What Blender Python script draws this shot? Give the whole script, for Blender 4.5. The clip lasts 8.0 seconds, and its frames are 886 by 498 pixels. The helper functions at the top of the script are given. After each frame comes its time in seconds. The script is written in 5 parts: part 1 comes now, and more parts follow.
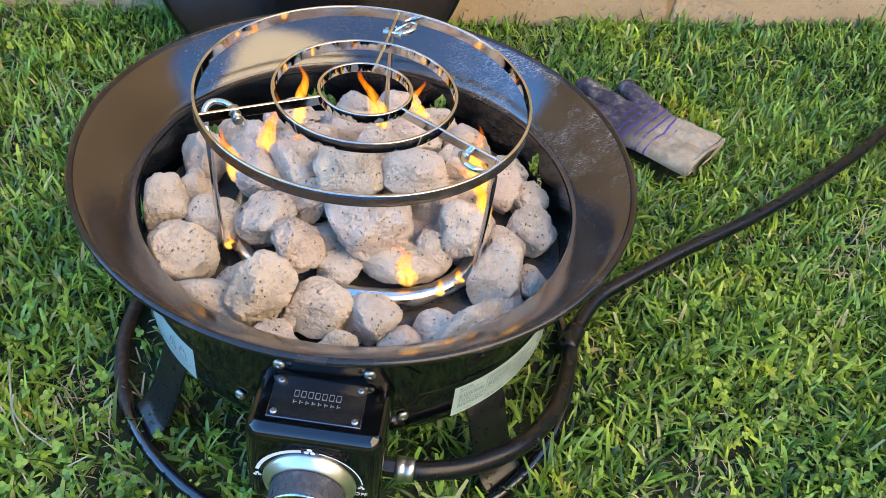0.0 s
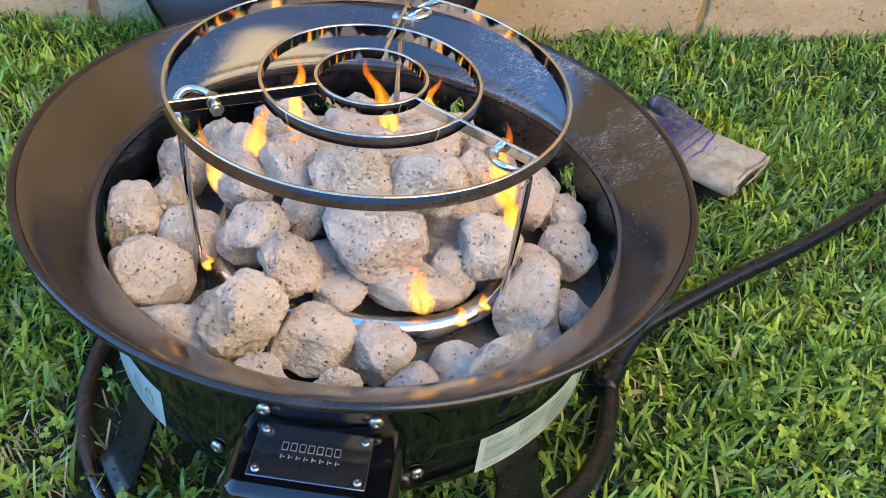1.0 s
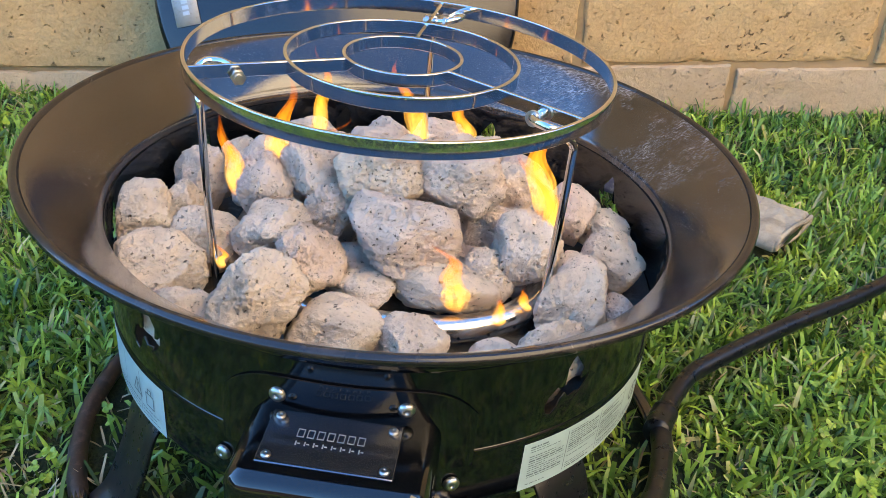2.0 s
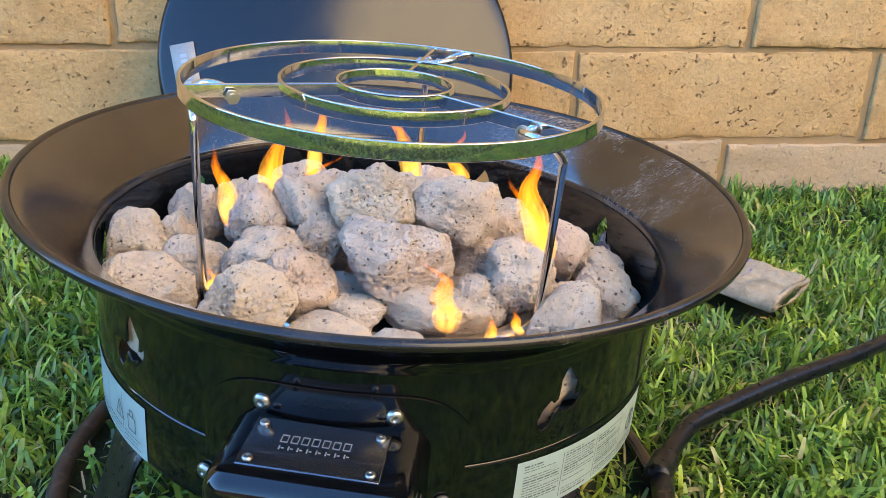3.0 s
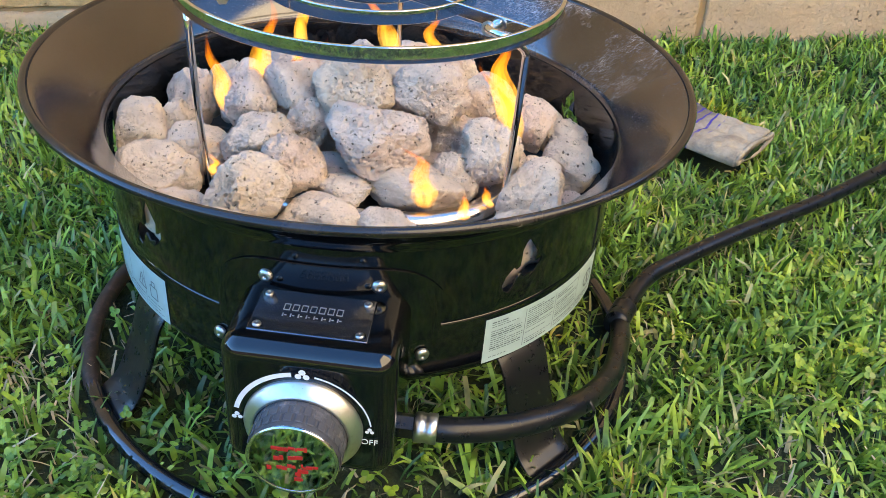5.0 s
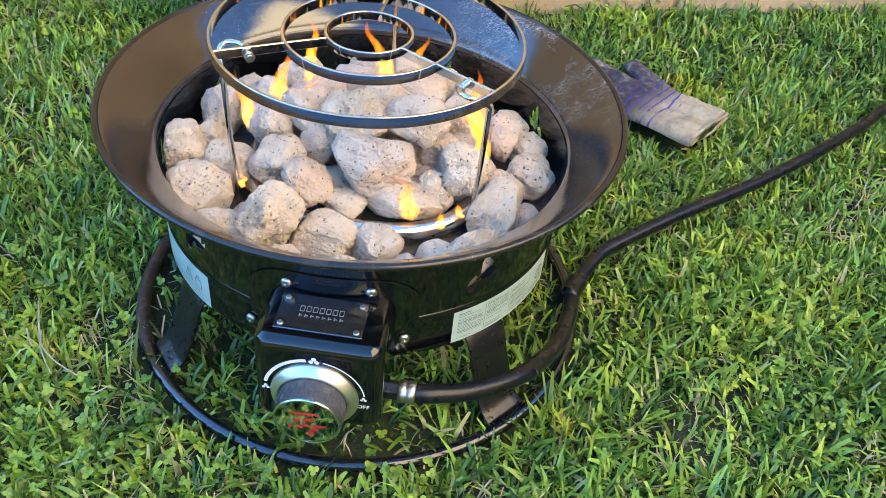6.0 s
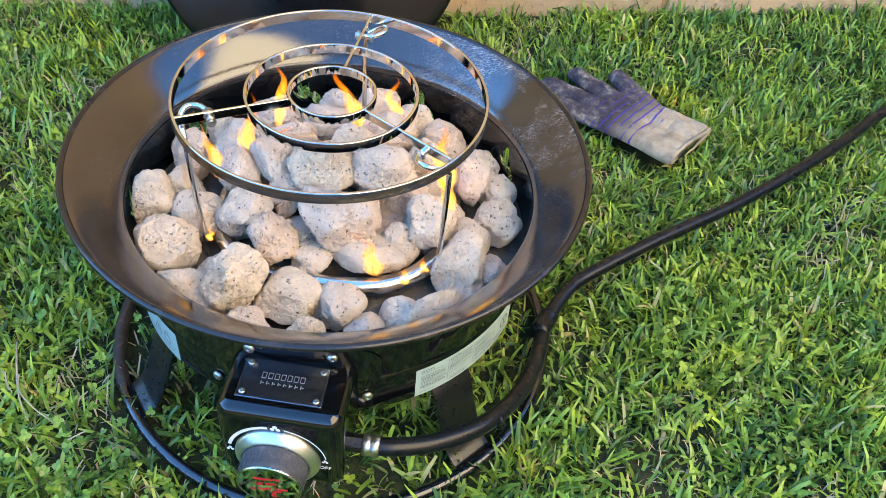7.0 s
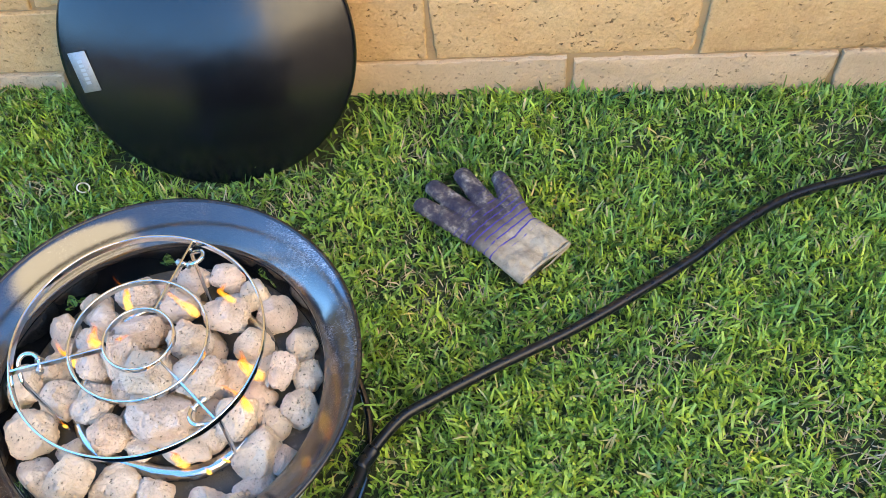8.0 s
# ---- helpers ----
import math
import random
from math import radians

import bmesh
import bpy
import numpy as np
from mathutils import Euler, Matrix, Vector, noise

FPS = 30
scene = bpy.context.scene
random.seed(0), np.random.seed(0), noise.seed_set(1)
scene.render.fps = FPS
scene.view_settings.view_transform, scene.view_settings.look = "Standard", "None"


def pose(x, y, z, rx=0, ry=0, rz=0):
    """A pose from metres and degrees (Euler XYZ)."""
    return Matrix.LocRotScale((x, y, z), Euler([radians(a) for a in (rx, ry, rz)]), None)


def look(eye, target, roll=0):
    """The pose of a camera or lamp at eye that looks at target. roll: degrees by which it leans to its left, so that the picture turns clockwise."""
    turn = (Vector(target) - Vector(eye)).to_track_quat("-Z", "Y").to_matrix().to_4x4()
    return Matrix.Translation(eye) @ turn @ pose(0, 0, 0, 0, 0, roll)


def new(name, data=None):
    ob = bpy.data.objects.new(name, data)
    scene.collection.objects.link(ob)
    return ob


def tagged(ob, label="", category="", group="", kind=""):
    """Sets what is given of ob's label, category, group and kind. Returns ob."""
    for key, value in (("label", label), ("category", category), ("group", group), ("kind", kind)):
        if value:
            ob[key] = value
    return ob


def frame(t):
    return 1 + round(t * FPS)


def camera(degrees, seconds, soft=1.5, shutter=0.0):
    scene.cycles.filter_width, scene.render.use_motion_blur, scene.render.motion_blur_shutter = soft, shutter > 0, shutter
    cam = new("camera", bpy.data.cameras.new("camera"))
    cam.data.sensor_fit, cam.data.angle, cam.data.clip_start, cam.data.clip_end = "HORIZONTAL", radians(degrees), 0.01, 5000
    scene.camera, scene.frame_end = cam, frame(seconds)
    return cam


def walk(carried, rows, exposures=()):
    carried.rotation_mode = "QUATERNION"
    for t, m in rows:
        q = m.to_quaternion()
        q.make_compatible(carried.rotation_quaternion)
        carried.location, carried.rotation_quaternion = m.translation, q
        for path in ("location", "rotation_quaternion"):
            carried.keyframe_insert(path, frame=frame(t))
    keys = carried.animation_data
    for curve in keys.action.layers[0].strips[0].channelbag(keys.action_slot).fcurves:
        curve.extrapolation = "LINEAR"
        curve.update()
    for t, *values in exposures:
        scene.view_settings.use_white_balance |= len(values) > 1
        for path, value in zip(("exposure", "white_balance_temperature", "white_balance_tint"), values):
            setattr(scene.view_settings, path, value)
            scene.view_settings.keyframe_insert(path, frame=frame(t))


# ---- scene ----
# The lawn falls away along the wall: its own frame, x to the bowl's right and y behind it.
SLOPE, TURN = 4.08, -10.52
LAWN = pose(0, 0, 0, 0, SLOPE, 0) @ pose(0, 0, 0, 0, 0, TURN)
FALL = math.tan(radians(SLOPE))

cam = camera(54.35, 8.0, soft=0.5)
ROWS = [
    (0.0, 0.0805, -0.6021, 0.7196, 5.5602, -43.3129, -6.0982),
    (0.5, 0.0834, -0.5521, 0.6659, 5.4827, -43.0436, -5.871),
    (0.7, 0.0795, -0.5343, 0.6474, 5.5558, -42.8108, -5.9757),
    (1.0, 0.0716, -0.5228, 0.6211, 5.7622, -40.4538, -5.7971),
    (1.2, 0.0683, -0.5211, 0.5913, 6.1060, -39.1538, -5.6102),
    (1.5, 0.068, -0.5216, 0.5545, 6.4208, -36.7209, -5.3659),
    (1.7, 0.0686, -0.5278, 0.5335, 6.6557, -34.3415, -5.0587),
    (2.8, 0.0856, -0.5605, 0.4584, 6.6875, -24.5085, -5.0718),
    (3.0, 0.0864, -0.5615, 0.4541, 6.7078, -23.5993, -5.0204),
    (3.5, 0.0857, -0.5651, 0.4406, 6.3961, -22.5101, -5.3039),
    (4.0, 0.0864, -0.5653, 0.4365, 6.0653, -22.6023, -5.0081),
    (4.3, 0.0869, -0.5702, 0.4417, 5.9626, -23.9487, -4.9343),
    (4.5, 0.0879, -0.5754, 0.459, 5.7775, -25.7811, -4.7212),
    (4.7, 0.0926, -0.5839, 0.4799, 5.8666, -28.1667, -4.4025),
    (5.0, 0.0997, -0.6084, 0.512, 5.8704, -34.3004, -4.1018),
    (5.2, 0.1009, -0.6203, 0.5477, 6.0341, -36.6507, -4.1457),
    (6.3, 0.1223, -0.7131, 0.7398, 7.0122, -41.768, -4.658),
    (6.5, 0.1159, -0.7255, 0.7651, 6.9516, -41.6609, -4.4027),
    (7.0, 0.1459, -0.6228, 0.7662, 7.3492, -44.7996, -4.2296),
    (7.2, 0.1678, -0.5234, 0.7670, 8.3705, -46.4660, -3.2634),
    (7.5, 0.2156, -0.4415, 0.8961, 10.4214, -49.7421, -1.5023),
    (7.7, 0.2904, -0.4177, 1.0318, 11.4651, -52.5789, -0.8267),
    (8.0, 0.4249, -0.3747, 1.1624, 12.3815, -55.5056, -0.0506),
]
walk(cam, [(t, LAWN @ pose(x, y, z, 90 + pitch, roll, yaw)) for t, x, y, z, yaw, pitch, roll in ROWS],
     exposures=[(0.0, 3.09, 7980, 15), (1.5, 3.07, 8000, 16), (3.5, 3.10, 8200, 17), (5.0, 3.15, 8000, 15), (6.5, 3.31, 7750, 12), (8.0, 3.24, 7580, 12)])

# ---- light ----
SUN_ELEVATION, SUN_ROTATION = 27.0, 300.0
world = bpy.data.worlds.new("sky")
scene.world = world
world.use_nodes = True
wn = world.node_tree.nodes
sky = wn.new("ShaderNodeTexSky")
sky.sky_type = "NISHITA"
sky.sun_disc = False
sky.sun_elevation, sky.sun_rotation = radians(SUN_ELEVATION), radians(SUN_ROTATION)
sky.air_density, sky.dust_density, sky.ozone_density = 1.15, 0.05, 8.0
wn["Background"].inputs["Strength"].default_value = 0.15
deep = wn.new("ShaderNodeHueSaturation")
deep.inputs["Saturation"].default_value = 1.10
world.node_tree.links.new(sky.outputs["Color"], deep.inputs["Color"])
world.node_tree.links.new(deep.outputs["Color"], wn["Background"].inputs["Color"])
lamp = bpy.data.lights.new("sun", "SUN")
lamp.energy, lamp.angle, lamp.color = 3.6, radians(0.5), (1.0, 0.86, 0.68)
sun = new("sun", lamp)
_e, _r = radians(SUN_ELEVATION), radians(SUN_ROTATION)
sun.matrix_world = look((0, 0, 6), (-math.sin(_r) * math.cos(_e), -math.cos(_r) * math.cos(_e), 6 - math.sin(_e)))


# ---- materials ----
def graph(name):
    m = bpy.data.materials.new(name)
    m.use_nodes = True
    t = m.node_tree
    return m, t, t.nodes["Principled BSDF"], t.nodes["Material Output"]


def node(t, kind, **values):
    n = t.nodes.new("ShaderNode" + kind)
    for k, v in values.items():
        n.inputs[k.replace("_", " ")].default_value = v
    return n


def ramp(t, source, stops):
    n = t.nodes.new("ShaderNodeValToRGB")
    n.color_ramp.elements[0].position, n.color_ramp.elements[1].position = stops[0][0], stops[-1][0]
    n.color_ramp.elements[0].color, n.color_ramp.elements[1].color = (*stops[0][1], 1), (*stops[-1][1], 1)
    for p, c in stops[1:-1]:
        n.color_ramp.elements.new(p).color = (*c, 1)
    t.links.new(source, n.inputs["Fac"])
    return n.outputs["Color"]


def coords(t, kind="Object"):
    return t.nodes.new("ShaderNodeTexCoord").outputs[kind]


def noise_tex(t, where, scale, detail=4.0, rough=0.55, distortion=0.0):
    n = node(t, "TexNoise", Scale=scale, Detail=detail, Roughness=rough, Distortion=distortion)
    t.links.new(where, n.inputs["Vector"])
    return n.outputs["Fac"]


def mix(t, fac, a, b, blend="MIX"):
    n = t.nodes.new("ShaderNodeMix")
    n.data_type, n.blend_type = "RGBA", blend
    for slot, v in ((0, fac), (6, a), (7, b)):
        if isinstance(v, bpy.types.NodeSocket):
            t.links.new(v, n.inputs[slot])
        elif slot == 0:
            n.inputs[0].default_value = v
        else:
            n.inputs[slot].default_value = (*v, 1)
    return n.outputs[2]


def bump(t, bsdf, height, strength, distance):
    n = node(t, "Bump", Strength=strength, Distance=distance)
    t.links.new(height, n.inputs["Height"])
    if bsdf.inputs["Normal"].is_linked:
        t.links.new(bsdf.inputs["Normal"].links[0].from_socket, n.inputs["Normal"])
    t.links.new(n.outputs["Normal"], bsdf.inputs["Normal"])


def plain(name, color, rough, metal=0.0, dust=None, dust_scale=30.0, dust_from=0.55, ior=1.5, grain=0.0, grain_scale=400.0):
    """A painted, plastic or metal surface, with an optional film of dust and fine grain."""
    m, t, b, _ = graph(name)
    b.inputs["Base Color"].default_value = (*color, 1)
    b.inputs["Metallic"].default_value = metal
    b.inputs["IOR"].default_value = ior
    where = coords(t)
    n = noise_tex(t, where, dust_scale, 8, 0.65)
    r = ramp(t, n, [(0.3, (rough * 0.8,) * 3), (0.7, (min(1, rough * 1.25),) * 3)])
    t.links.new(r, b.inputs["Roughness"])
    if dust:
        fac = ramp(t, n, [(dust_from, (0, 0, 0)), (dust_from + 0.22, (1, 1, 1))])
        t.links.new(mix(t, fac, color, dust), b.inputs["Base Color"])
    if grain:
        bump(t, b, noise_tex(t, where, grain_scale, 3), grain, 0.001)
    return m


def enamel_rim():
    """Black enamel on the flange: heat-browned, with pale scratches, ash dust and a few blue heat spots."""
    m, t, b, _ = graph("scorched_enamel")
    where = coords(t)
    big = noise_tex(t, where, 9, 5, 0.6)
    base = ramp(t, big, [(0.34, (0.006, 0.005, 0.005)), (0.5, (0.022, 0.016, 0.012)), (0.66, (0.036, 0.024, 0.017))])
    speck = noise_tex(t, where, 520, 6, 0.8)
    zone = noise_tex(t, where, 6.5, 4, 0.6)
    ash = t.nodes.new("ShaderNodeMath")
    ash.operation = "MULTIPLY"
    t.links.new(ramp(t, speck, [(0.50, (0, 0, 0)), (0.68, (1, 1, 1))]), ash.inputs[0])
    t.links.new(ramp(t, zone, [(0.46, (0.02, 0.02, 0.02)), (0.66, (0.6, 0.6, 0.6))]), ash.inputs[1])
    stretch = t.nodes.new("ShaderNodeMapping")
    stretch.inputs["Scale"].default_value = (45, 330, 160)
    stretch.inputs["Rotation"].default_value = (0, 0, 0.7)
    t.links.new(where, stretch.inputs["Vector"])
    scr = noise_tex(t, stretch.outputs["Vector"], 1.1, 8, 0.75, 3.0)
    scratch = t.nodes.new("ShaderNodeMath")
    scratch.operation = "MULTIPLY"
    t.links.new(ramp(t, scr, [(0.50, (0, 0, 0)), (0.60, (1, 1, 1))]), scratch.inputs[0])
    sep = t.nodes.new("ShaderNodeSeparateXYZ")
    t.links.new(where, sep.inputs[0])
    t.links.new(ramp(t, sep.outputs["X"], [(0.04, (0, 0, 0)), (0.13, (0.8, 0.8, 0.8))]), scratch.inputs[1])
    patchy = t.nodes.new("ShaderNodeMath")
    patchy.operation = "MULTIPLY"
    front = t.nodes.new("ShaderNodeMath")
    front.operation = "MULTIPLY"
    t.links.new(scratch.outputs[0], front.inputs[0])
    t.links.new(ramp(t, sep.outputs["Y"], [(0.0, (0.25, 0.25, 0.25)), (0.06, (1, 1, 1))]), front.inputs[1])
    t.links.new(front.outputs[0], patchy.inputs[0])
    t.links.new(ramp(t, noise_tex(t, where, 13, 5, 0.65), [(0.50, (0.03, 0.03, 0.03)), (0.62, (1, 1, 1))]), patchy.inputs[1])
    c = mix(t, ash.outputs[0], base, (0.15, 0.115, 0.092))
    c = mix(t, patchy.outputs[0], c, (0.38, 0.35, 0.33))
    grains = t.nodes.new("ShaderNodeMath")
    grains.operation = "MULTIPLY"
    t.links.new(ramp(t, noise_tex(t, where, 760, 2, 0.5), [(0.66, (0, 0, 0)), (0.72, (1, 1, 1))]), grains.inputs[0])
    t.links.new(ramp(t, noise_tex(t, where, 11, 4, 0.6), [(0.48, (0.02, 0.02, 0.02)), (0.68, (0.8, 0.8, 0.8))]), grains.inputs[1])
    c = mix(t, grains.outputs[0], c, (0.42, 0.38, 0.35))
    t.links.new(c, b.inputs["Base Color"])
    rr = t.nodes.new("ShaderNodeMath")
    rr.operation = "ADD"
    t.links.new(ramp(t, noise_tex(t, where, 5, 4), [(0.35, (0.06, 0.06, 0.06)), (0.75, (0.20, 0.20, 0.20))]), rr.inputs[0])
    half = t.nodes.new("ShaderNodeMath")
    half.operation = "MULTIPLY"
    half.inputs[1].default_value = 0.4
    t.links.new(ash.outputs[0], half.inputs[0])
    t.links.new(half.outputs[0], rr.inputs[1])
    t.links.new(rr.outputs[0], b.inputs["Roughness"])
    b.inputs["IOR"].default_value = 1.85
    bump(t, b, speck, 0.08, 0.0006)
    return m


def lava_stone():
    m, t, b, _ = graph("pale_lava_stone")
    info = t.nodes.new("ShaderNodeObjectInfo")
    add = t.nodes.new("ShaderNodeVectorMath")
    add.operation = "ADD"
    t.links.new(coords(t), add.inputs[0])
    t.links.new(info.outputs["Random"], add.inputs[1])
    where = add.outputs[0]
    mid = noise_tex(t, where, 38, 6, 0.6)
    tone = ramp(t, mid, [(0.3, (0.68, 0.54, 0.41)), (0.5, (0.84, 0.685, 0.535)), (0.75, (0.89, 0.755, 0.61))])
    tint = ramp(t, info.outputs["Random"], [(0.0, (1.0, 0.95, 0.87)), (0.5, (1.0, 0.97, 0.94)), (0.85, (1.0, 0.91, 0.88)), (1.0, (0.92, 0.92, 0.95))])
    tone = mix(t, 1.0, tone, tint, "MULTIPLY")
    zone = noise_tex(t, where, 62, 4, 0.6)
    warp = t.nodes.new("ShaderNodeMapping")
    warp.inputs["Scale"].default_value = (1.0, 0.75, 1.35)
    warp.inputs["Rotation"].default_value = (0.4, 0.6, 0.3)
    shake = t.nodes.new("ShaderNodeTexNoise")
    shake.inputs["Scale"].default_value = 170
    shake.inputs["Detail"].default_value = 3
    t.links.new(where, shake.inputs["Vector"])
    small = t.nodes.new("ShaderNodeVectorMath")
    small.operation = "SCALE"
    small.inputs["Scale"].default_value = 0.006
    t.links.new(shake.outputs["Color"], small.inputs[0])
    bent = t.nodes.new("ShaderNodeVectorMath")
    bent.operation = "ADD"
    t.links.new(where, bent.inputs[0])
    t.links.new(small.outputs[0], bent.inputs[1])
    t.links.new(bent.outputs[0], warp.inputs["Vector"])
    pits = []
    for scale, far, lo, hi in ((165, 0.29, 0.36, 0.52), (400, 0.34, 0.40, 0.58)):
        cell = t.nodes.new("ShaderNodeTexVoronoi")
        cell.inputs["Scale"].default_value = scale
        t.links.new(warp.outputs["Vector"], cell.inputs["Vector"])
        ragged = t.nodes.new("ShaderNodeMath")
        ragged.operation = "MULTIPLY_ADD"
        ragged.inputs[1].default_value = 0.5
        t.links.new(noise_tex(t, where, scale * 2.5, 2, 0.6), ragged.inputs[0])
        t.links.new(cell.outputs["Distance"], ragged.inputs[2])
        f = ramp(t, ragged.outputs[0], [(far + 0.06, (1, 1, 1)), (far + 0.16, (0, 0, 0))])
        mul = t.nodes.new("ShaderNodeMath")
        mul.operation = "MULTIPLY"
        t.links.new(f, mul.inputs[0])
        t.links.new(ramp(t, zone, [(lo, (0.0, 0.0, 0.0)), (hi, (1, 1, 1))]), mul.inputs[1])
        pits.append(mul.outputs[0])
    # pits darkened in colour as well, for the shade inside them
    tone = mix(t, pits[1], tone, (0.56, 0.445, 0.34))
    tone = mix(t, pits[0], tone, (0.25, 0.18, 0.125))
    t.links.new(tone, b.inputs["Base Color"])
    b.inputs["Roughness"].default_value = 0.95
    b.inputs["Specular IOR Level"].default_value = 0.2
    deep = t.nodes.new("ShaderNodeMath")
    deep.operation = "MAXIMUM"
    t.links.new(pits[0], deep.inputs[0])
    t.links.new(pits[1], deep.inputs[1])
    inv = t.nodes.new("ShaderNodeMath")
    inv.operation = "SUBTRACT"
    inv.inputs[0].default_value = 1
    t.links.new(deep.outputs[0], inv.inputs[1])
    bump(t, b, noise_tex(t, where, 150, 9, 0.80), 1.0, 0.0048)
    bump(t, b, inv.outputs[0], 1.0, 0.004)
    return m


def block_stone(name, pale):
    """Slump block: warm tan, with pits, streaks and a dusty face."""
    m, t, b, _ = graph(name)
    info = t.nodes.new("ShaderNodeObjectInfo")
    geo = t.nodes.new("ShaderNodeNewGeometry")
    where = geo.outputs["Position"]
    c1 = noise_tex(t, where, 5, 6, 0.6)
    base = ramp(t, c1, [(0.3, (0.56, 0.335, 0.148)), (0.5, (0.66, 0.415, 0.195)), (0.72, (0.72, 0.478, 0.238))])
    base = mix(t, 1.0, base, ramp(t, info.outputs["Random"], [(0, (0.90, 0.87, 0.84)), (1, (1.04, 1.02, 1.0))]), "MULTIPLY")
    fine = noise_tex(t, where, 160, 6, 0.7)
    base = mix(t, 1.0, base, ramp(t, fine, [(0.3, (0.84, 0.82, 0.80)), (0.6, (1.03, 1.03, 1.03))]), "MULTIPLY")
    squash = t.nodes.new("ShaderNodeMapping")
    squash.inputs["Scale"].default_value = (0.9, 1.0, 1.0)
    t.links.new(where, squash.inputs["Vector"])
    zr = ramp(t, noise_tex(t, where, 14, 4, 0.6), [(0.38, (0.15, 0.15, 0.15)), (0.62, (1, 1, 1))])
    pit = t.nodes.new("ShaderNodeMath")
    pit.operation = "MULTIPLY"
    t.links.new(ramp(t, noise_tex(t, squash.outputs["Vector"], 105, 4, 0.6, 0.2), [(0.628, (0, 0, 0)), (0.68, (1, 1, 1))]), pit.inputs[0])
    t.links.new(zr, pit.inputs[1])
    stain = noise_tex(t, where, 9, 7, 0.7, 1.5)
    base = mix(t, ramp(t, stain, [(0.56, (0, 0, 0)), (0.72, (0.55, 0.55, 0.55))]), base, (0.44, 0.27, 0.13))
    base = mix(t, pit.outputs[0], base, (0.20, 0.115, 0.055))
    if pale:
        base = mix(t, 0.5, base, (0.56, 0.44, 0.315))
    t.links.new(base, b.inputs["Base Color"])
    b.inputs["Roughness"].default_value = 0.93
    b.inputs["Specular IOR Level"].default_value = 0.2
    inv = t.nodes.new("ShaderNodeMath")
    inv.operation = "SUBTRACT"
    inv.inputs[0].default_value = 1
    t.links.new(pit.outputs[0], inv.inputs[1])
    bump(t, b, fine, 0.6, 0.004)
    bump(t, b, noise_tex(t, squash.outputs["Vector"], 38, 7, 0.68), 0.8, 0.0065)
    bump(t, b, inv.outputs[0], 1.0, 0.006)
    return m


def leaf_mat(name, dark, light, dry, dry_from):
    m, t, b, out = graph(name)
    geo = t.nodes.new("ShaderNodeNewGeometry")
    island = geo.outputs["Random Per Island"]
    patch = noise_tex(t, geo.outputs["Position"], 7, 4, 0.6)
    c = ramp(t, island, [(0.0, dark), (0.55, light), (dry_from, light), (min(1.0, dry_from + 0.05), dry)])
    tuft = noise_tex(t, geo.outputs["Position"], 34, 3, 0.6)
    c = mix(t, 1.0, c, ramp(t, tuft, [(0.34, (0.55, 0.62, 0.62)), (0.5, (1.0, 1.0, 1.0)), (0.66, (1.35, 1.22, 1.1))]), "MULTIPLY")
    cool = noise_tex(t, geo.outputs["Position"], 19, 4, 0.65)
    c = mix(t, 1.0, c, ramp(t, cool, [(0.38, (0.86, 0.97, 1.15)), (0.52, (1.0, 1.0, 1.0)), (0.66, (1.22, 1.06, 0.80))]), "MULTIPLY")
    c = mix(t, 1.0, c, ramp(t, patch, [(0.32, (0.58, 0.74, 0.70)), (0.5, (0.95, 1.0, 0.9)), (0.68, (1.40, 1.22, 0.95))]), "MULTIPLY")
    t.links.new(c, b.inputs["Base Color"])
    b.inputs["Roughness"].default_value = 0.32
    b.inputs["Specular IOR Level"].default_value = 0.5
    tr = t.nodes.new("ShaderNodeBsdfTranslucent")
    t.links.new(c, tr.inputs["Color"])
    sh = t.nodes.new("ShaderNodeMixShader")
    sh.inputs[0].default_value = 0.3
    t.links.new(b.outputs[0], sh.inputs[1])
    t.links.new(tr.outputs[0], sh.inputs[2])
    t.links.new(sh.outputs[0], out.inputs["Surface"])
    return m


def soil():
    m, t, b, _ = graph("lawn_soil")
    geo = t.nodes.new("ShaderNodeNewGeometry")
    n = noise_tex(t, geo.outputs["Position"], 40, 8, 0.7)
    far = noise_tex(t, geo.outputs["Position"], 400, 4, 0.7)
    c = ramp(t, n, [(0.3, (0.018, 0.026, 0.009)), (0.55, (0.04, 0.055, 0.017)), (0.75, (0.10, 0.085, 0.045))])
    c = mix(t, 1.0, c, ramp(t, far, [(0.3, (0.5, 0.5, 0.5)), (0.7, (1.3, 1.3, 1.2))]), "MULTIPLY")
    t.links.new(c, b.inputs["Base Color"])
    b.inputs["Roughness"].default_value = 1.0
    bump(t, b, far, 0.8, 0.01)
    return m


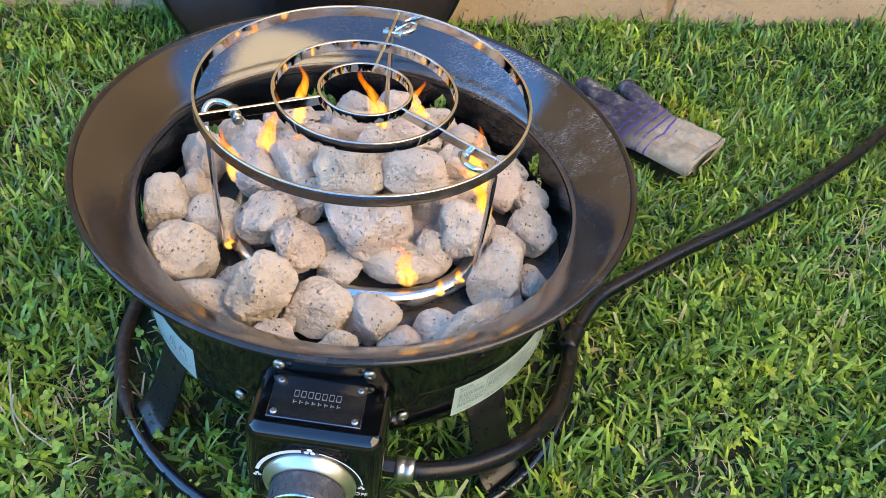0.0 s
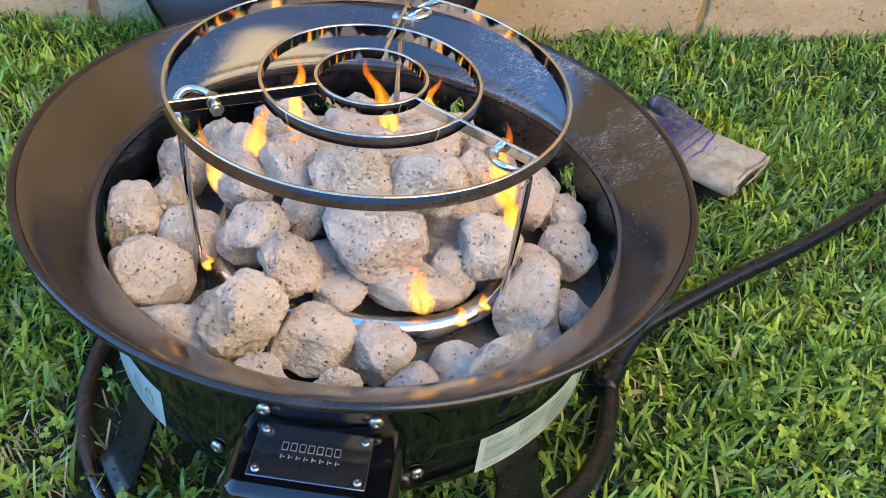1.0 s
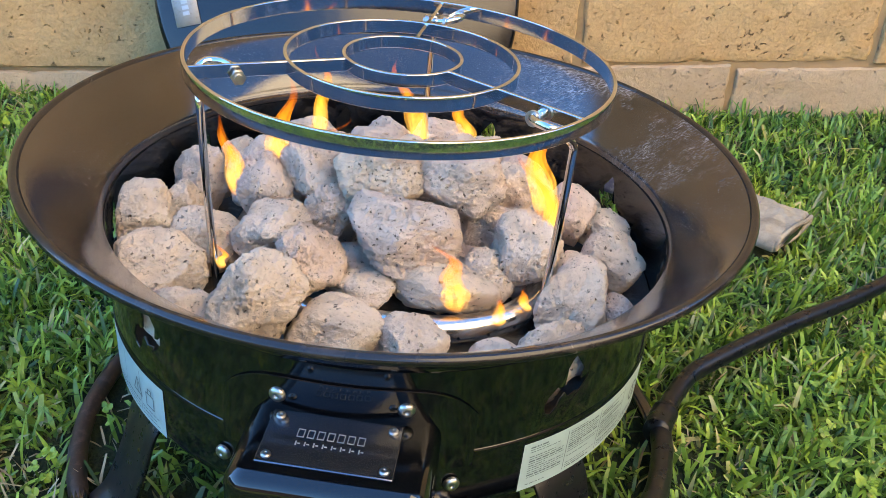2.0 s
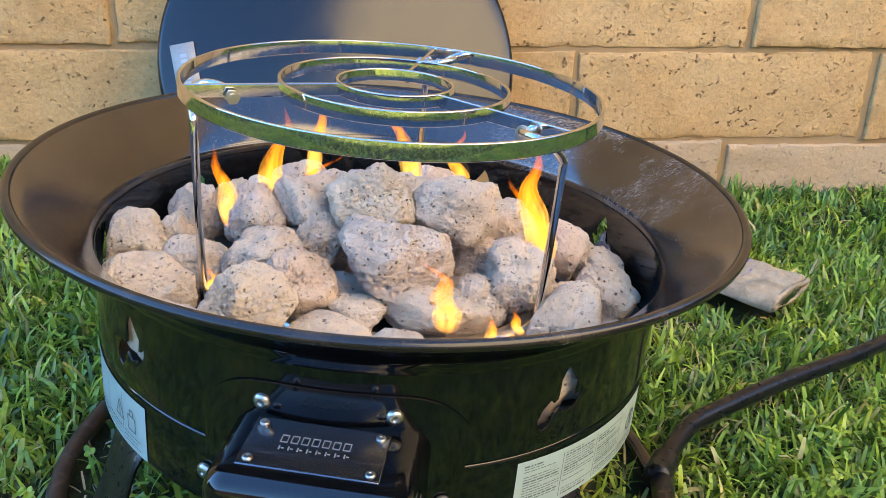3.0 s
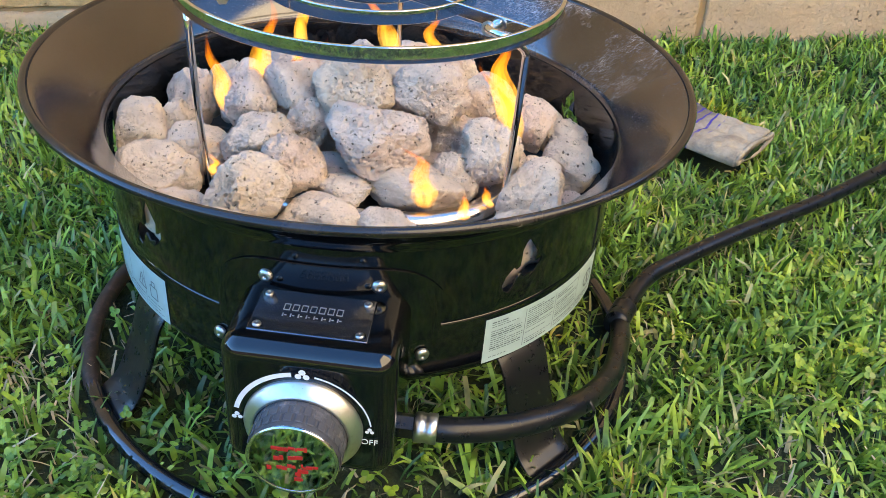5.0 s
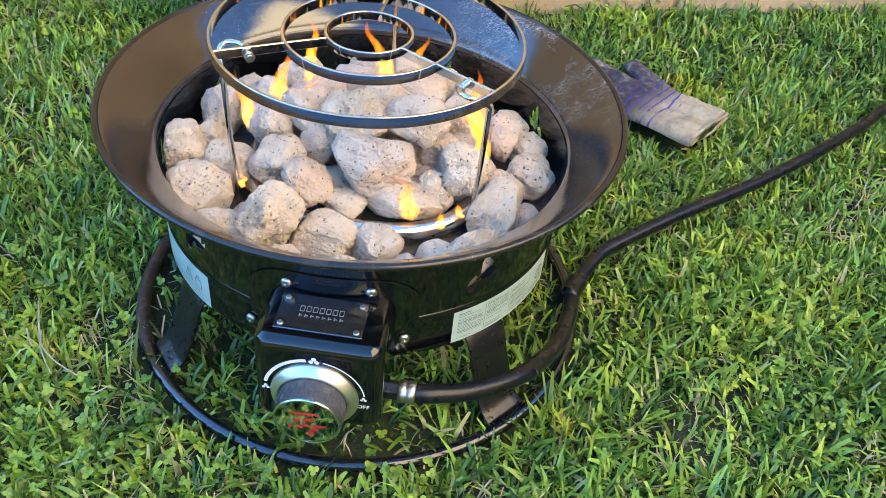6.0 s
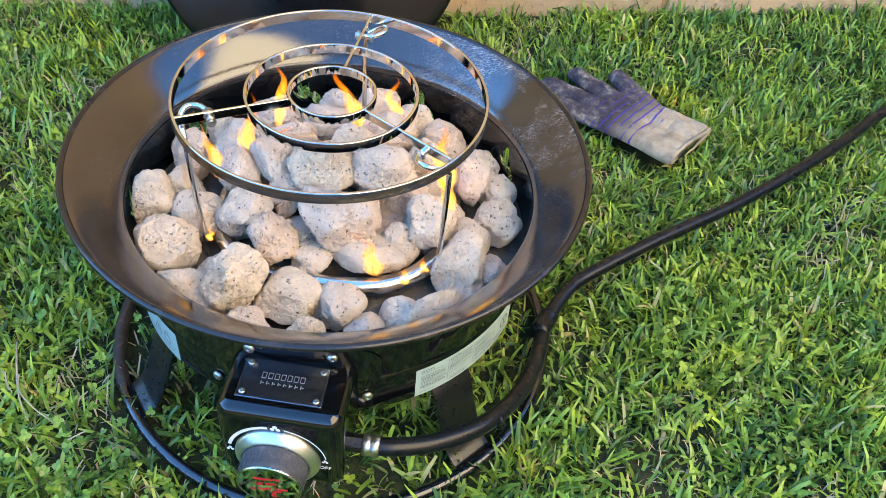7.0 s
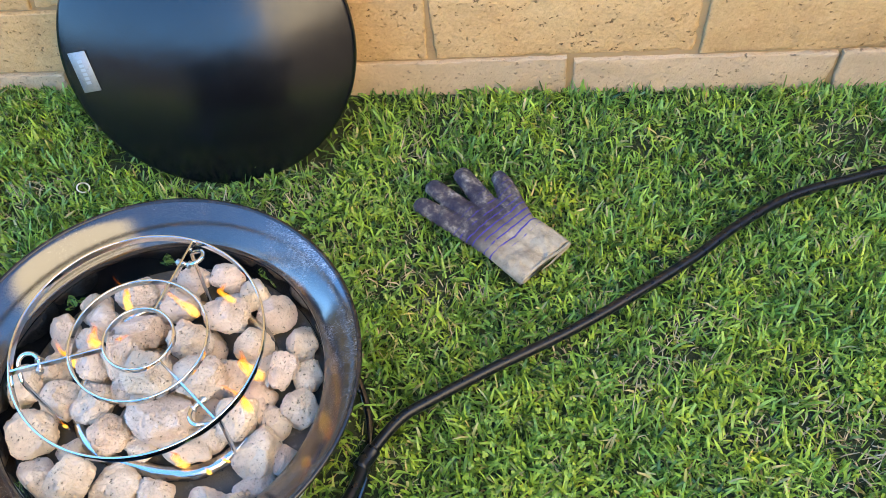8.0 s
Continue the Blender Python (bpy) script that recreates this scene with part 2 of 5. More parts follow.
def flame_mat():
    """Burning gas: glows, thin at foot and tip, clear elsewhere."""
    m, t, b, out = graph("burning_gas")
    t.nodes.remove(b)
    gen = coords(t, "Generated")
    sep = t.nodes.new("ShaderNodeSeparateXYZ")
    t.links.new(gen, sep.inputs[0])
    z = sep.outputs["Z"]
    em = t.nodes.new("ShaderNodeEmission")
    em.inputs["Strength"].default_value = 0.34
    t.links.new(ramp(t, z, [(0.0, (1.0, 0.40, 0.08)), (0.25, (1.0, 0.62, 0.14)), (0.5, (1.0, 0.42, 0.04)), (0.8, (0.9, 0.20, 0.01)), (1.0, (0.7, 0.10, 0.005))]), em.inputs["Color"])
    clear = t.nodes.new("ShaderNodeBsdfTransparent")
    fac = t.nodes.new("ShaderNodeMath")
    fac.operation = "MULTIPLY"
    t.links.new(ramp(t, z, [(0.0, (0.0, 0.0, 0.0)), (0.18, (0.34, 0.34, 0.34)), (0.6, (0.30, 0.30, 0.30)), (1.0, (0.05, 0.05, 0.05))]), fac.inputs[0])
    tall = t.nodes.new("ShaderNodeMapping")
    tall.inputs["Scale"].default_value = (1.0, 1.0, 0.3)
    t.links.new(coords(t), tall.inputs["Vector"])
    t.links.new(ramp(t, noise_tex(t, tall.outputs["Vector"], 90, 3, 0.6, 0.8), [(0.36, (0.12, 0.12, 0.12)), (0.58, (1.0, 1.0, 1.0))]), fac.inputs[1])
    sh = t.nodes.new("ShaderNodeMixShader")
    t.links.new(fac.outputs[0], sh.inputs[0])
    t.links.new(clear.outputs[0], sh.inputs[1])
    t.links.new(em.outputs[0], sh.inputs[2])
    t.links.new(sh.outputs[0], out.inputs["Surface"])
    return m


def glove_mat():
    """Cream knit, with a worn blue-black rubber palm towards the fingers and blue ink lines where it ends."""
    m, t, b, _ = graph("worn_work_glove")
    where = coords(t)
    sep = t.nodes.new("ShaderNodeSeparateXYZ")
    t.links.new(where, sep.inputs[0])
    n = noise_tex(t, where, 45, 6, 0.65)
    fine = noise_tex(t, where, 300, 4, 0.7)
    along = t.nodes.new("ShaderNodeMath")
    along.operation = "MULTIPLY_ADD"
    along.inputs[1].default_value = 0.06
    t.links.new(n, along.inputs[0])
    t.links.new(sep.outputs["X"], along.inputs[2])
    coat = ramp(t, along.outputs[0], [(0.085, (0, 0, 0)), (0.135, (1, 1, 1))])
    knit = ramp(t, n, [(0.3, (0.19, 0.155, 0.11)), (0.55, (0.37, 0.31, 0.22)), (0.75, (0.46, 0.39, 0.28))])
    rubber = ramp(t, n, [(0.36, (0.020, 0.017, 0.032)), (0.50, (0.050, 0.043, 0.056)), (0.57, (0.11, 0.095, 0.085)), (0.68, (0.30, 0.27, 0.235))])
    c = mix(t, coat, knit, rubber)
    wave = t.nodes.new("ShaderNodeTexWave")
    wave.inputs["Scale"].default_value = 26
    wave.inputs["Distortion"].default_value = 1.6
    wave.inputs["Detail Scale"].default_value = 2
    t.links.new(where, wave.inputs["Vector"])
    line = t.nodes.new("ShaderNodeMath")
    line.operation = "MULTIPLY"
    t.links.new(ramp(t, wave.outputs["Fac"], [(0.86, (0, 0, 0)), (0.93, (1, 1, 1))]), line.inputs[0])
    t.links.new(ramp(t, along.outputs[0], [(0.085, (0, 0, 0)), (0.095, (1, 1, 1)), (0.15, (0.8, 0.8, 0.8)), (0.2, (0, 0, 0))]), line.inputs[1])
    broken = t.nodes.new("ShaderNodeMath")
    broken.operation = "MULTIPLY"
    t.links.new(line.outputs[0], broken.inputs[0])
    t.links.new(ramp(t, noise_tex(t, where, 32, 3, 0.6), [(0.40, (0.05, 0.05, 0.05)), (0.50, (1, 1, 1))]), broken.inputs[1])
    c = mix(t, broken.outputs[0], c, (0.045, 0.03, 0.24))
    t.links.new(c, b.inputs["Base Color"])
    b.inputs["Roughness"].default_value = 0.9
    bump(t, b, fine, 0.5, 0.002)
    bump(t, b, n, 0.5, 0.004)
    return m


ENAMEL = plain("black_enamel", (0.0035, 0.0035, 0.004), 0.085, dust=(0.014, 0.013, 0.012), dust_scale=60, dust_from=0.62, ior=1.6)
RIM = enamel_rim()
LIP = plain("worn_lip_enamel", (0.012, 0.010, 0.009), 0.22, dust=(0.045, 0.034, 0.027), dust_scale=45, dust_from=0.50)
# dark fill painted where openings would lie in shade
HOLE_SHADE = plain("dark_hole_fill", (0.010, 0.009, 0.009), 0.22, dust=(0.07, 0.06, 0.052), dust_scale=70, dust_from=0.56)
SAND = plain("ash_and_grit", (0.10, 0.085, 0.07), 0.95, dust=(0.25, 0.21, 0.18), dust_scale=90, grain=0.8)
CHROME = plain("chrome_plate", (0.68, 0.68, 0.68), 0.065, 1.0, dust=(0.52, 0.49, 0.46), dust_scale=60, dust_from=0.66)
STEEL = plain("brushed_steel", (0.62, 0.60, 0.57), 0.20, 1.0, dust=(0.42, 0.36, 0.30), dust_scale=80, dust_from=0.6)
SATIN = plain("satin_silver", (0.70, 0.69, 0.66), 0.34, 1.0, dust=(0.60, 0.58, 0.55), dust_scale=220, dust_from=0.55)
ZINC = plain("zinc_screw", (0.55, 0.53, 0.50), 0.32, 1.0)
MIRROR = plain("polished_knob_face", (0.60, 0.62, 0.60), 0.04, 1.0)
PLATE = plain("dark_name_plate", (0.15, 0.155, 0.17), 0.16, 0.9, dust=(0.20, 0.19, 0.18), dust_scale=200, dust_from=0.66)
LETTER = plain("silver_print", (0.45, 0.44, 0.42), 0.4, 0.5)
WHITE = plain("white_print", (0.72, 0.72, 0.70), 0.5)
STICKER = plain("pale_sticker", (0.39, 0.50, 0.46), 0.35, dust=(0.33, 0.41, 0.38), dust_scale=60)
INK = plain("grey_print", (0.11, 0.14, 0.14), 0.5)
KNURL = plain("rubber_grip", (0.06, 0.06, 0.065), 0.5, dust=(0.16, 0.15, 0.15), dust_scale=160, dust_from=0.55)
RED = plain("red_print", (0.42, 0.015, 0.01), 0.5)
RUBBER = plain("black_rubber_hose", (0.005, 0.006, 0.008), 0.30, dust=(0.012, 0.013, 0.015), dust_scale=120, dust_from=0.58, grain=0.05, ior=1.42)
STRAP = plain("dull_black_steel", (0.008, 0.008, 0.009), 0.30, dust=(0.04, 0.037, 0.034), dust_scale=140, dust_from=0.64)
TUBE = plain("black_tube", (0.008, 0.008, 0.009), 0.13, dust=(0.03, 0.026, 0.022), dust_scale=50, dust_from=0.62, ior=1.7)
# brown of a reflection on the base ring, put into the colour
RING_REFLECTION = plain("brown_reflection_paint", (0.030, 0.018, 0.013), 0.5, dust=(0.10, 0.06, 0.045), dust_scale=150, dust_from=0.5)
LID = plain("satin_black_lid", (0.004, 0.004, 0.005), 0.20, ior=1.56)
BADGE = plain("dull_badge_metal", (0.34, 0.32, 0.29), 0.5, 0.6, dust=(0.24, 0.21, 0.18), dust_scale=200)
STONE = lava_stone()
BLOCK, BLOCK_PALE = block_stone("slump_block", False), block_stone("dusty_slump_block", True)
MORTAR = plain("tan_mortar", (0.38, 0.245, 0.12), 0.95, dust=(0.21, 0.13, 0.065), dust_scale=30, grain=1.0, grain_scale=150)
STUCCO = plain("cream_stucco", (0.66, 0.60, 0.46), 0.9, dust=(0.56, 0.50, 0.38), dust_scale=3, grain=0.6, grain_scale=80)
# dark surface of the added fences, which keep low reflections dark
DARK_SCREEN = plain("added_dark_screen", (0.035, 0.028, 0.022), 0.8, dust=(0.055, 0.045, 0.035), dust_scale=4)
GRASS = leaf_mat("grass_blade", (0.036, 0.095, 0.012), (0.315, 0.485, 0.088), (0.52, 0.46, 0.23), 0.92)
# darker copy of the grass: shade between the blades put into the colour
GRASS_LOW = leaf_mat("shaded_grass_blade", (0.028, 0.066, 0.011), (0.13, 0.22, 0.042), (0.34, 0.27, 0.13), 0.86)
CLOVER = leaf_mat("clover_leaf", (0.10, 0.21, 0.025), (0.29, 0.42, 0.06), (0.30, 0.34, 0.08), 0.9)
STRAW = plain("dry_straw", (0.46, 0.37, 0.22), 0.9, dust=(0.24, 0.16, 0.08), dust_scale=25, dust_from=0.5)
SOIL = soil()
FLAME = flame_mat()
GLOVE = glove_mat()


# ---- building helpers ----
def part(name, bm, material, parent=None, label="", smooth=True):
    me = bpy.data.meshes.new(name)
    if smooth:
        for fc in bm.faces:
            fc.smooth = True
    bm.to_mesh(me)
    bm.free()
    me.materials.append(material)
    ob = new(name, me)
    if parent:
        ob.parent = parent
    if label:
        ob["label"] = label
    return ob


def thing(name, label, category, m=None, group=""):
    ob = new(name)
    ob.empty_display_size = 0.05
    ob.matrix_world = m if m else LAWN
    return tagged(ob, label, category, group)


def sharp(ob, degrees=35):
    ob.data.set_sharp_from_angle(angle=radians(degrees))
    return ob


def thick(ob, t, offset=-1):
    md = ob.modifiers.new("sheet", "SOLIDIFY")
    md.thickness, md.offset = t, offset
    return even(ob)


def even(ob):
    """Keep broad faces flat in shading where narrow edges round them."""
    ob.modifiers.new("shade", "WEIGHTED_NORMAL").keep_sharp = True
    return ob


def lathe(bm, profile, seg=96, a0=0.0, a1=360.0):
    full = a1 - a0 >= 359.9
    n = seg if full else seg + 1
    rings = []
    for r, z in profile:
        rings.append([bm.verts.new((r * math.cos(radians(a0 + (a1 - a0) * i / seg)), r * math.sin(radians(a0 + (a1 - a0) * i / seg)), z)) for i in range(n)])
    for a, b in zip(rings, rings[1:]):
        for i in range(seg):
            j = (i + 1) % n
            bm.faces.new((a[i], a[j], b[j], b[i]))
    return rings


def disc(bm, r, z, seg=64, up=True):
    vs = [bm.verts.new((r * math.cos(2 * math.pi * i / seg), r * math.sin(2 * math.pi * i / seg), z)) for i in range(seg)]
    bm.faces.new(vs if up else vs[::-1])


def tube(bm, points, radius, seg=12, closed=False, caps=True):
    pts = [Vector(p) for p in points]
    n = len(pts)
    rad = radius if callable(radius) else (lambda s: radius)
    rings, up = [], None
    for i, p in enumerate(pts):
        a = pts[(i - 1) % n] if closed or i > 0 else p
        b = pts[(i + 1) % n] if closed or i < n - 1 else p
        d = (b - a).normalized()
        if up is None:
            up = d.orthogonal().normalized()
        up = (up - d * up.dot(d)).normalized()
        side = d.cross(up)
        r = rad(i / max(1, n - 1))
        rings.append([bm.verts.new(p + (up * math.cos(2 * math.pi * k / seg) + side * math.sin(2 * math.pi * k / seg)) * r) for k in range(seg)])
    if closed:
        # meet the first ring where it lies nearest
        shift = min(range(seg), key=lambda s: (rings[-1][0].co - rings[0][s].co).length)
        rings.append(rings[0][shift:] + rings[0][:shift])
    for a, b in zip(rings, rings[1:]):
        for k in range(seg):
            bm.faces.new((a[k], a[(k + 1) % seg], b[(k + 1) % seg], b[k]))
    if caps and not closed:
        bm.faces.new(rings[0][::-1])
        bm.faces.new(rings[-1])


def spline(points, steps=8):
    p = [Vector(q) for q in points]
    p = [2 * p[0] - p[1]] + p + [2 * p[-1] - p[-2]]
    out = []
    for i in range(1, len(p) - 2):
        for s in range(steps):
            u = s / steps
            out.append(0.5 * (2 * p[i] + (p[i + 1] - p[i - 1]) * u + (2 * p[i - 1] - 5 * p[i] + 4 * p[i + 1] - p[i + 2]) * u * u + (3 * p[i] - p[i - 1] - 3 * p[i + 1] + p[i + 2]) * u ** 3))
    return out + [p[-2]]


def box(bm, lo, hi, bevel=0.0, seg=2):
    got = bmesh.ops.create_cube(bm, size=1)
    m = Matrix.LocRotScale([(a + b) / 2 for a, b in zip(lo, hi)], None, [b - a for a, b in zip(lo, hi)])
    bmesh.ops.transform(bm, matrix=m, verts=got["verts"])
    if bevel:
        es = list({e for v in got["verts"] for e in v.link_edges})
        bmesh.ops.bevel(bm, geom=es, offset=bevel, segments=seg, profile=0.5, affect="EDGES")


def cyl(bm, r, z0, z1, seg=24, bevel=0.0):
    b = bevel
    lathe(bm, [(r - b, z0), (r, z0 + b), (r, z1 - b), (r - b, z1)] if b else [(r, z0), (r, z1)], seg)
    disc(bm, r - b, z0, seg, False)
    disc(bm, r - b, z1, seg, True)


def around(bm, pts2, r):
    """Lay points (angle in degrees, height) on a cylinder."""
    return [bm.verts.new((r * math.cos(radians(a)), r * math.sin(radians(a)), z)) for a, z in pts2]


def moved(bm, m):
    bmesh.ops.transform(bm, matrix=m, verts=bm.verts[:])
    return bm


# ---- the setting: lawn and wall ----
WALL_Y, BED, COURSE, BLOCK_L = 0.6894, 0.0739, 0.140, 0.458


def ground_z(x, y):
    """The lawn falls to the right, but is banked up along the foot of the wall there."""
    u = np.clip((y - 0.47) / 0.19, 0.0, 1.0)
    return -FALL * np.clip(x, -3.0, 3.0) + 0.056 * np.clip(x - 0.03, 0.0, 1.6) * u * u * (3 - 2 * u)


def build_ground():
    bm = bmesh.new()
    xs = [-400, -60, -10] + [-3 + 0.25 * k for k in range(25)] + [10, 60, 400]
    ys = [-400, -60, -10, -3, 0, 0.3, 0.44] + [0.48 + 0.03 * k for k in range(8)] + [0.8, 3, 10, 60, 400]
    grid = [[bm.verts.new((x, y, float(ground_z(x, y)))) for x in xs] for y in ys]
    for a, b in zip(grid, grid[1:]):
        for i in range(len(xs) - 1):
            bm.faces.new((a[i], a[i + 1], b[i + 1], b[i]))
    tagged(part("ground", bm, SOIL), "dark soil under a lawn of mixed grass", "ground", kind="structure")


def build_wall():
    bm = bmesh.new()
    box(bm, (-4.5, WALL_Y + 0.0045, -0.6), (5.0, WALL_Y + 0.145, 1.80))
    core = tagged(part("wall_north", bm, MORTAR, smooth=False), "garden wall of tan slump blocks with recessed mortar joints", "wall", kind="structure")
    rng = random.Random(5)
    meshes = []
    for k in range(7):
        bm = bmesh.new()
        nx, nz = 44, 16
        half_l, half_h, depth = BLOCK_L / 2 - 0.0056, COURSE / 2 - 0.0046, 0.030
        front = []
        slant_l, slant_r = rng.uniform(-0.003, 0.003), rng.uniform(-0.003, 0.003)
        for j in range(nz + 1):
            row = []
            for i in range(nx + 1):
                u, w = math.sin(math.pi * (i / nx - 0.5)), math.sin(math.pi * (j / nz - 0.5))
                edge = max(abs(u) ** 220, abs(w) ** 70)
                x = u * half_l + (slant_l if u < 0 else slant_r) * abs(u) ** 6 * w
                z = w * half_h + (0.0022 * noise.noise((u * 3 + k * 9, w * 1.5, 2)) + 0.0018 * noise.noise((u * 14 + k * 9, w * 1.5, 7)) - 0.006 * max(0.0, noise.noise((u * 9 + k * 7, w * 2.0, 3)) - 0.25)) * abs(w) ** 3
                x += (0.003 * noise.noise((u, w * 2.5, k * 5.0)) + 0.002 * noise.noise((u, w * 6, k * 5.0))) * abs(u) ** 8
                chip = max(0.0, noise.noise((u * 11, w * 4, k * 2.1)) - 0.15) * max(abs(u) ** 40, abs(w) ** 9)
                y = -0.004 + 0.0028 * edge + 0.012 * chip + 0.0030 * noise.noise((u * 2.2, w * 1.3, k * 3.3)) + 0.0022 * noise.noise((u * 9, w * 3, k * 3.3)) + 0.0009 * noise.noise((u * 30, w * 10, k * 3.3))
                row.append(bm.verts.new((x, y, z)))
            front.append(row)
        for a, b in zip(front, front[1:]):
            for i in range(nx):
                bm.faces.new((a[i], a[i + 1], b[i + 1], b[i]))
        ring = front[0] + [r[-1] for r in front[1:]] + front[-1][-2::-1] + [r[0] for r in front[-2:0:-1]]
        back = [bm.verts.new((v.co.x, depth, v.co.z)) for v in ring]
        for i in range(len(ring)):
            j = (i + 1) % len(ring)
            bm.faces.new((ring[j], ring[i], back[i], back[j]))
        for fc in bm.faces:
            fc.smooth = True
        me = bpy.data.meshes.new("block")
        bm.to_mesh(me)
        bm.free()
        me.set_sharp_from_angle(angle=radians(38))
        meshes.append(me)
    pale = []
    for me in meshes:
        me.materials.append(BLOCK)
        p = me.copy()
        p.materials.clear()
        p.materials.append(BLOCK_PALE)
        pale.append(p)
    offsets = {0: 0.243, 1: 0.0, 2: 0.257}
    for course in range(-2, 13):
        first = 0.2998 + offsets.get(course, 0.243 if course % 2 == 0 else 0.01 * (course % 3)) + BLOCK_L / 2
        for k in range(-8, 9):
            x = first + k * BLOCK_L
            if not -3.2 < x < 3.6:
                continue
            ob = new("block", rng.choice(pale if course < 1 else meshes))
            ob.parent = core
            lift = 0.006 * noise.noise((x * 1.7, course * 4.1, 0))
            ob.location = (x, WALL_Y + rng.uniform(-0.002, 0.004), BED + (course - 0.5) * COURSE + lift)
            ob.rotation_euler = (0, radians(rng.uniform(-0.35, 0.35)), radians(rng.uniform(-0.3, 0.3)))
    bm = bmesh.new()
    box(bm, (-4.5, WALL_Y - 0.01, 1.80), (5.0, WALL_Y + 0.16, 1.86), 0.008)
    tagged(part("wall_cap", bm, BLOCK), "plain tan cap along the garden wall", "wall cap", kind="structure")


def build_dark_screens():
    """Unseen plain fences that close the yard behind the camera and at its sides, added to darken low reflections."""
    for name, lo, hi in (("wall_back", (-7.0, -5.2, -1.0), (9.0, -5.05, 1.45)), ("wall_west", (-6.6, -5.05, -1.0), (-6.45, 0.69, 1.6))):
        bm = bmesh.new()
        box(bm, lo, hi, 0.005)
        tagged(part(name, bm, DARK_SCREEN, smooth=False), "unseen plain fence closing the yard, added to darken low reflections", "fence", kind="structure")


def build_house():
    """The tall sunlit house front behind and to the right of the bowl, which the lid and the flange mirror."""
    bm = bmesh.new()
    box(bm, (-2.5, 0.0, -0.8), (1.2, 0.25, 5.3), 0.01)
    ob = part("wall_south", bm, STUCCO, smooth=False)
    ob.matrix_world = pose(2.25, -1.45, 0, 0, 0, 62)
    tagged(ob, "plain cream stucco house wall across the lawn", "wall", kind="structure")
    # unseen dark fence, added to hide the house's foot from the lid's reflection
    bm = bmesh.new()
    box(bm, (-3.2, 0.45, -0.8), (2.3, 0.55, 0.95), 0.005)
    ob = part("wall_east", bm, DARK_SCREEN, smooth=False)
    ob.matrix_world = pose(2.25, -1.45, 0, 0, 0, 62)
    tagged(ob, "unseen plain fence before the house, added to darken the lid's reflection", "fence", kind="structure")


# ---- the fire bowl ----
RIM_R, RIM_Z, DRUM_R, NECK_Z, SLOT_Z, FOOT_Z = 0.2413, 0.265, 0.1935, 0.227, 0.158, 0.108
CUT_AT = [-48.5 + 40 * k for k in range(8)]


def flame_outline(a, z):
    """The flame-shaped cut-out, as angle and height round its middle."""
    pts = [(0.0027, 0.0195), (0.0072, 0.0128), (0.0117, 0.0069), (0.0111, 0.0032), (0.0105, -0.0009), (0.0135, 0.0), (0.0162, 0.0032), (0.0158, -0.0027),
           (0.0117, -0.0086), (0.0057, -0.0136), (0.0080, -0.0086), (0.0018, -0.0108), (-0.0018, -0.0063), (-0.0045, -0.0100), (-0.0057, -0.0145), (-0.0105, -0.0196),
           (-0.0144, -0.0174), (-0.0162, -0.0122), (-0.0135, -0.0056), (-0.0080, 0.0), (-0.0057, -0.0024), (-0.0027, -0.0004), (-0.0022, 0.0062), (-0.0022, 0.0114), (0.0, 0.0165)]
    return [(a + math.degrees(x / DRUM_R), z + y) for x, y in pts]


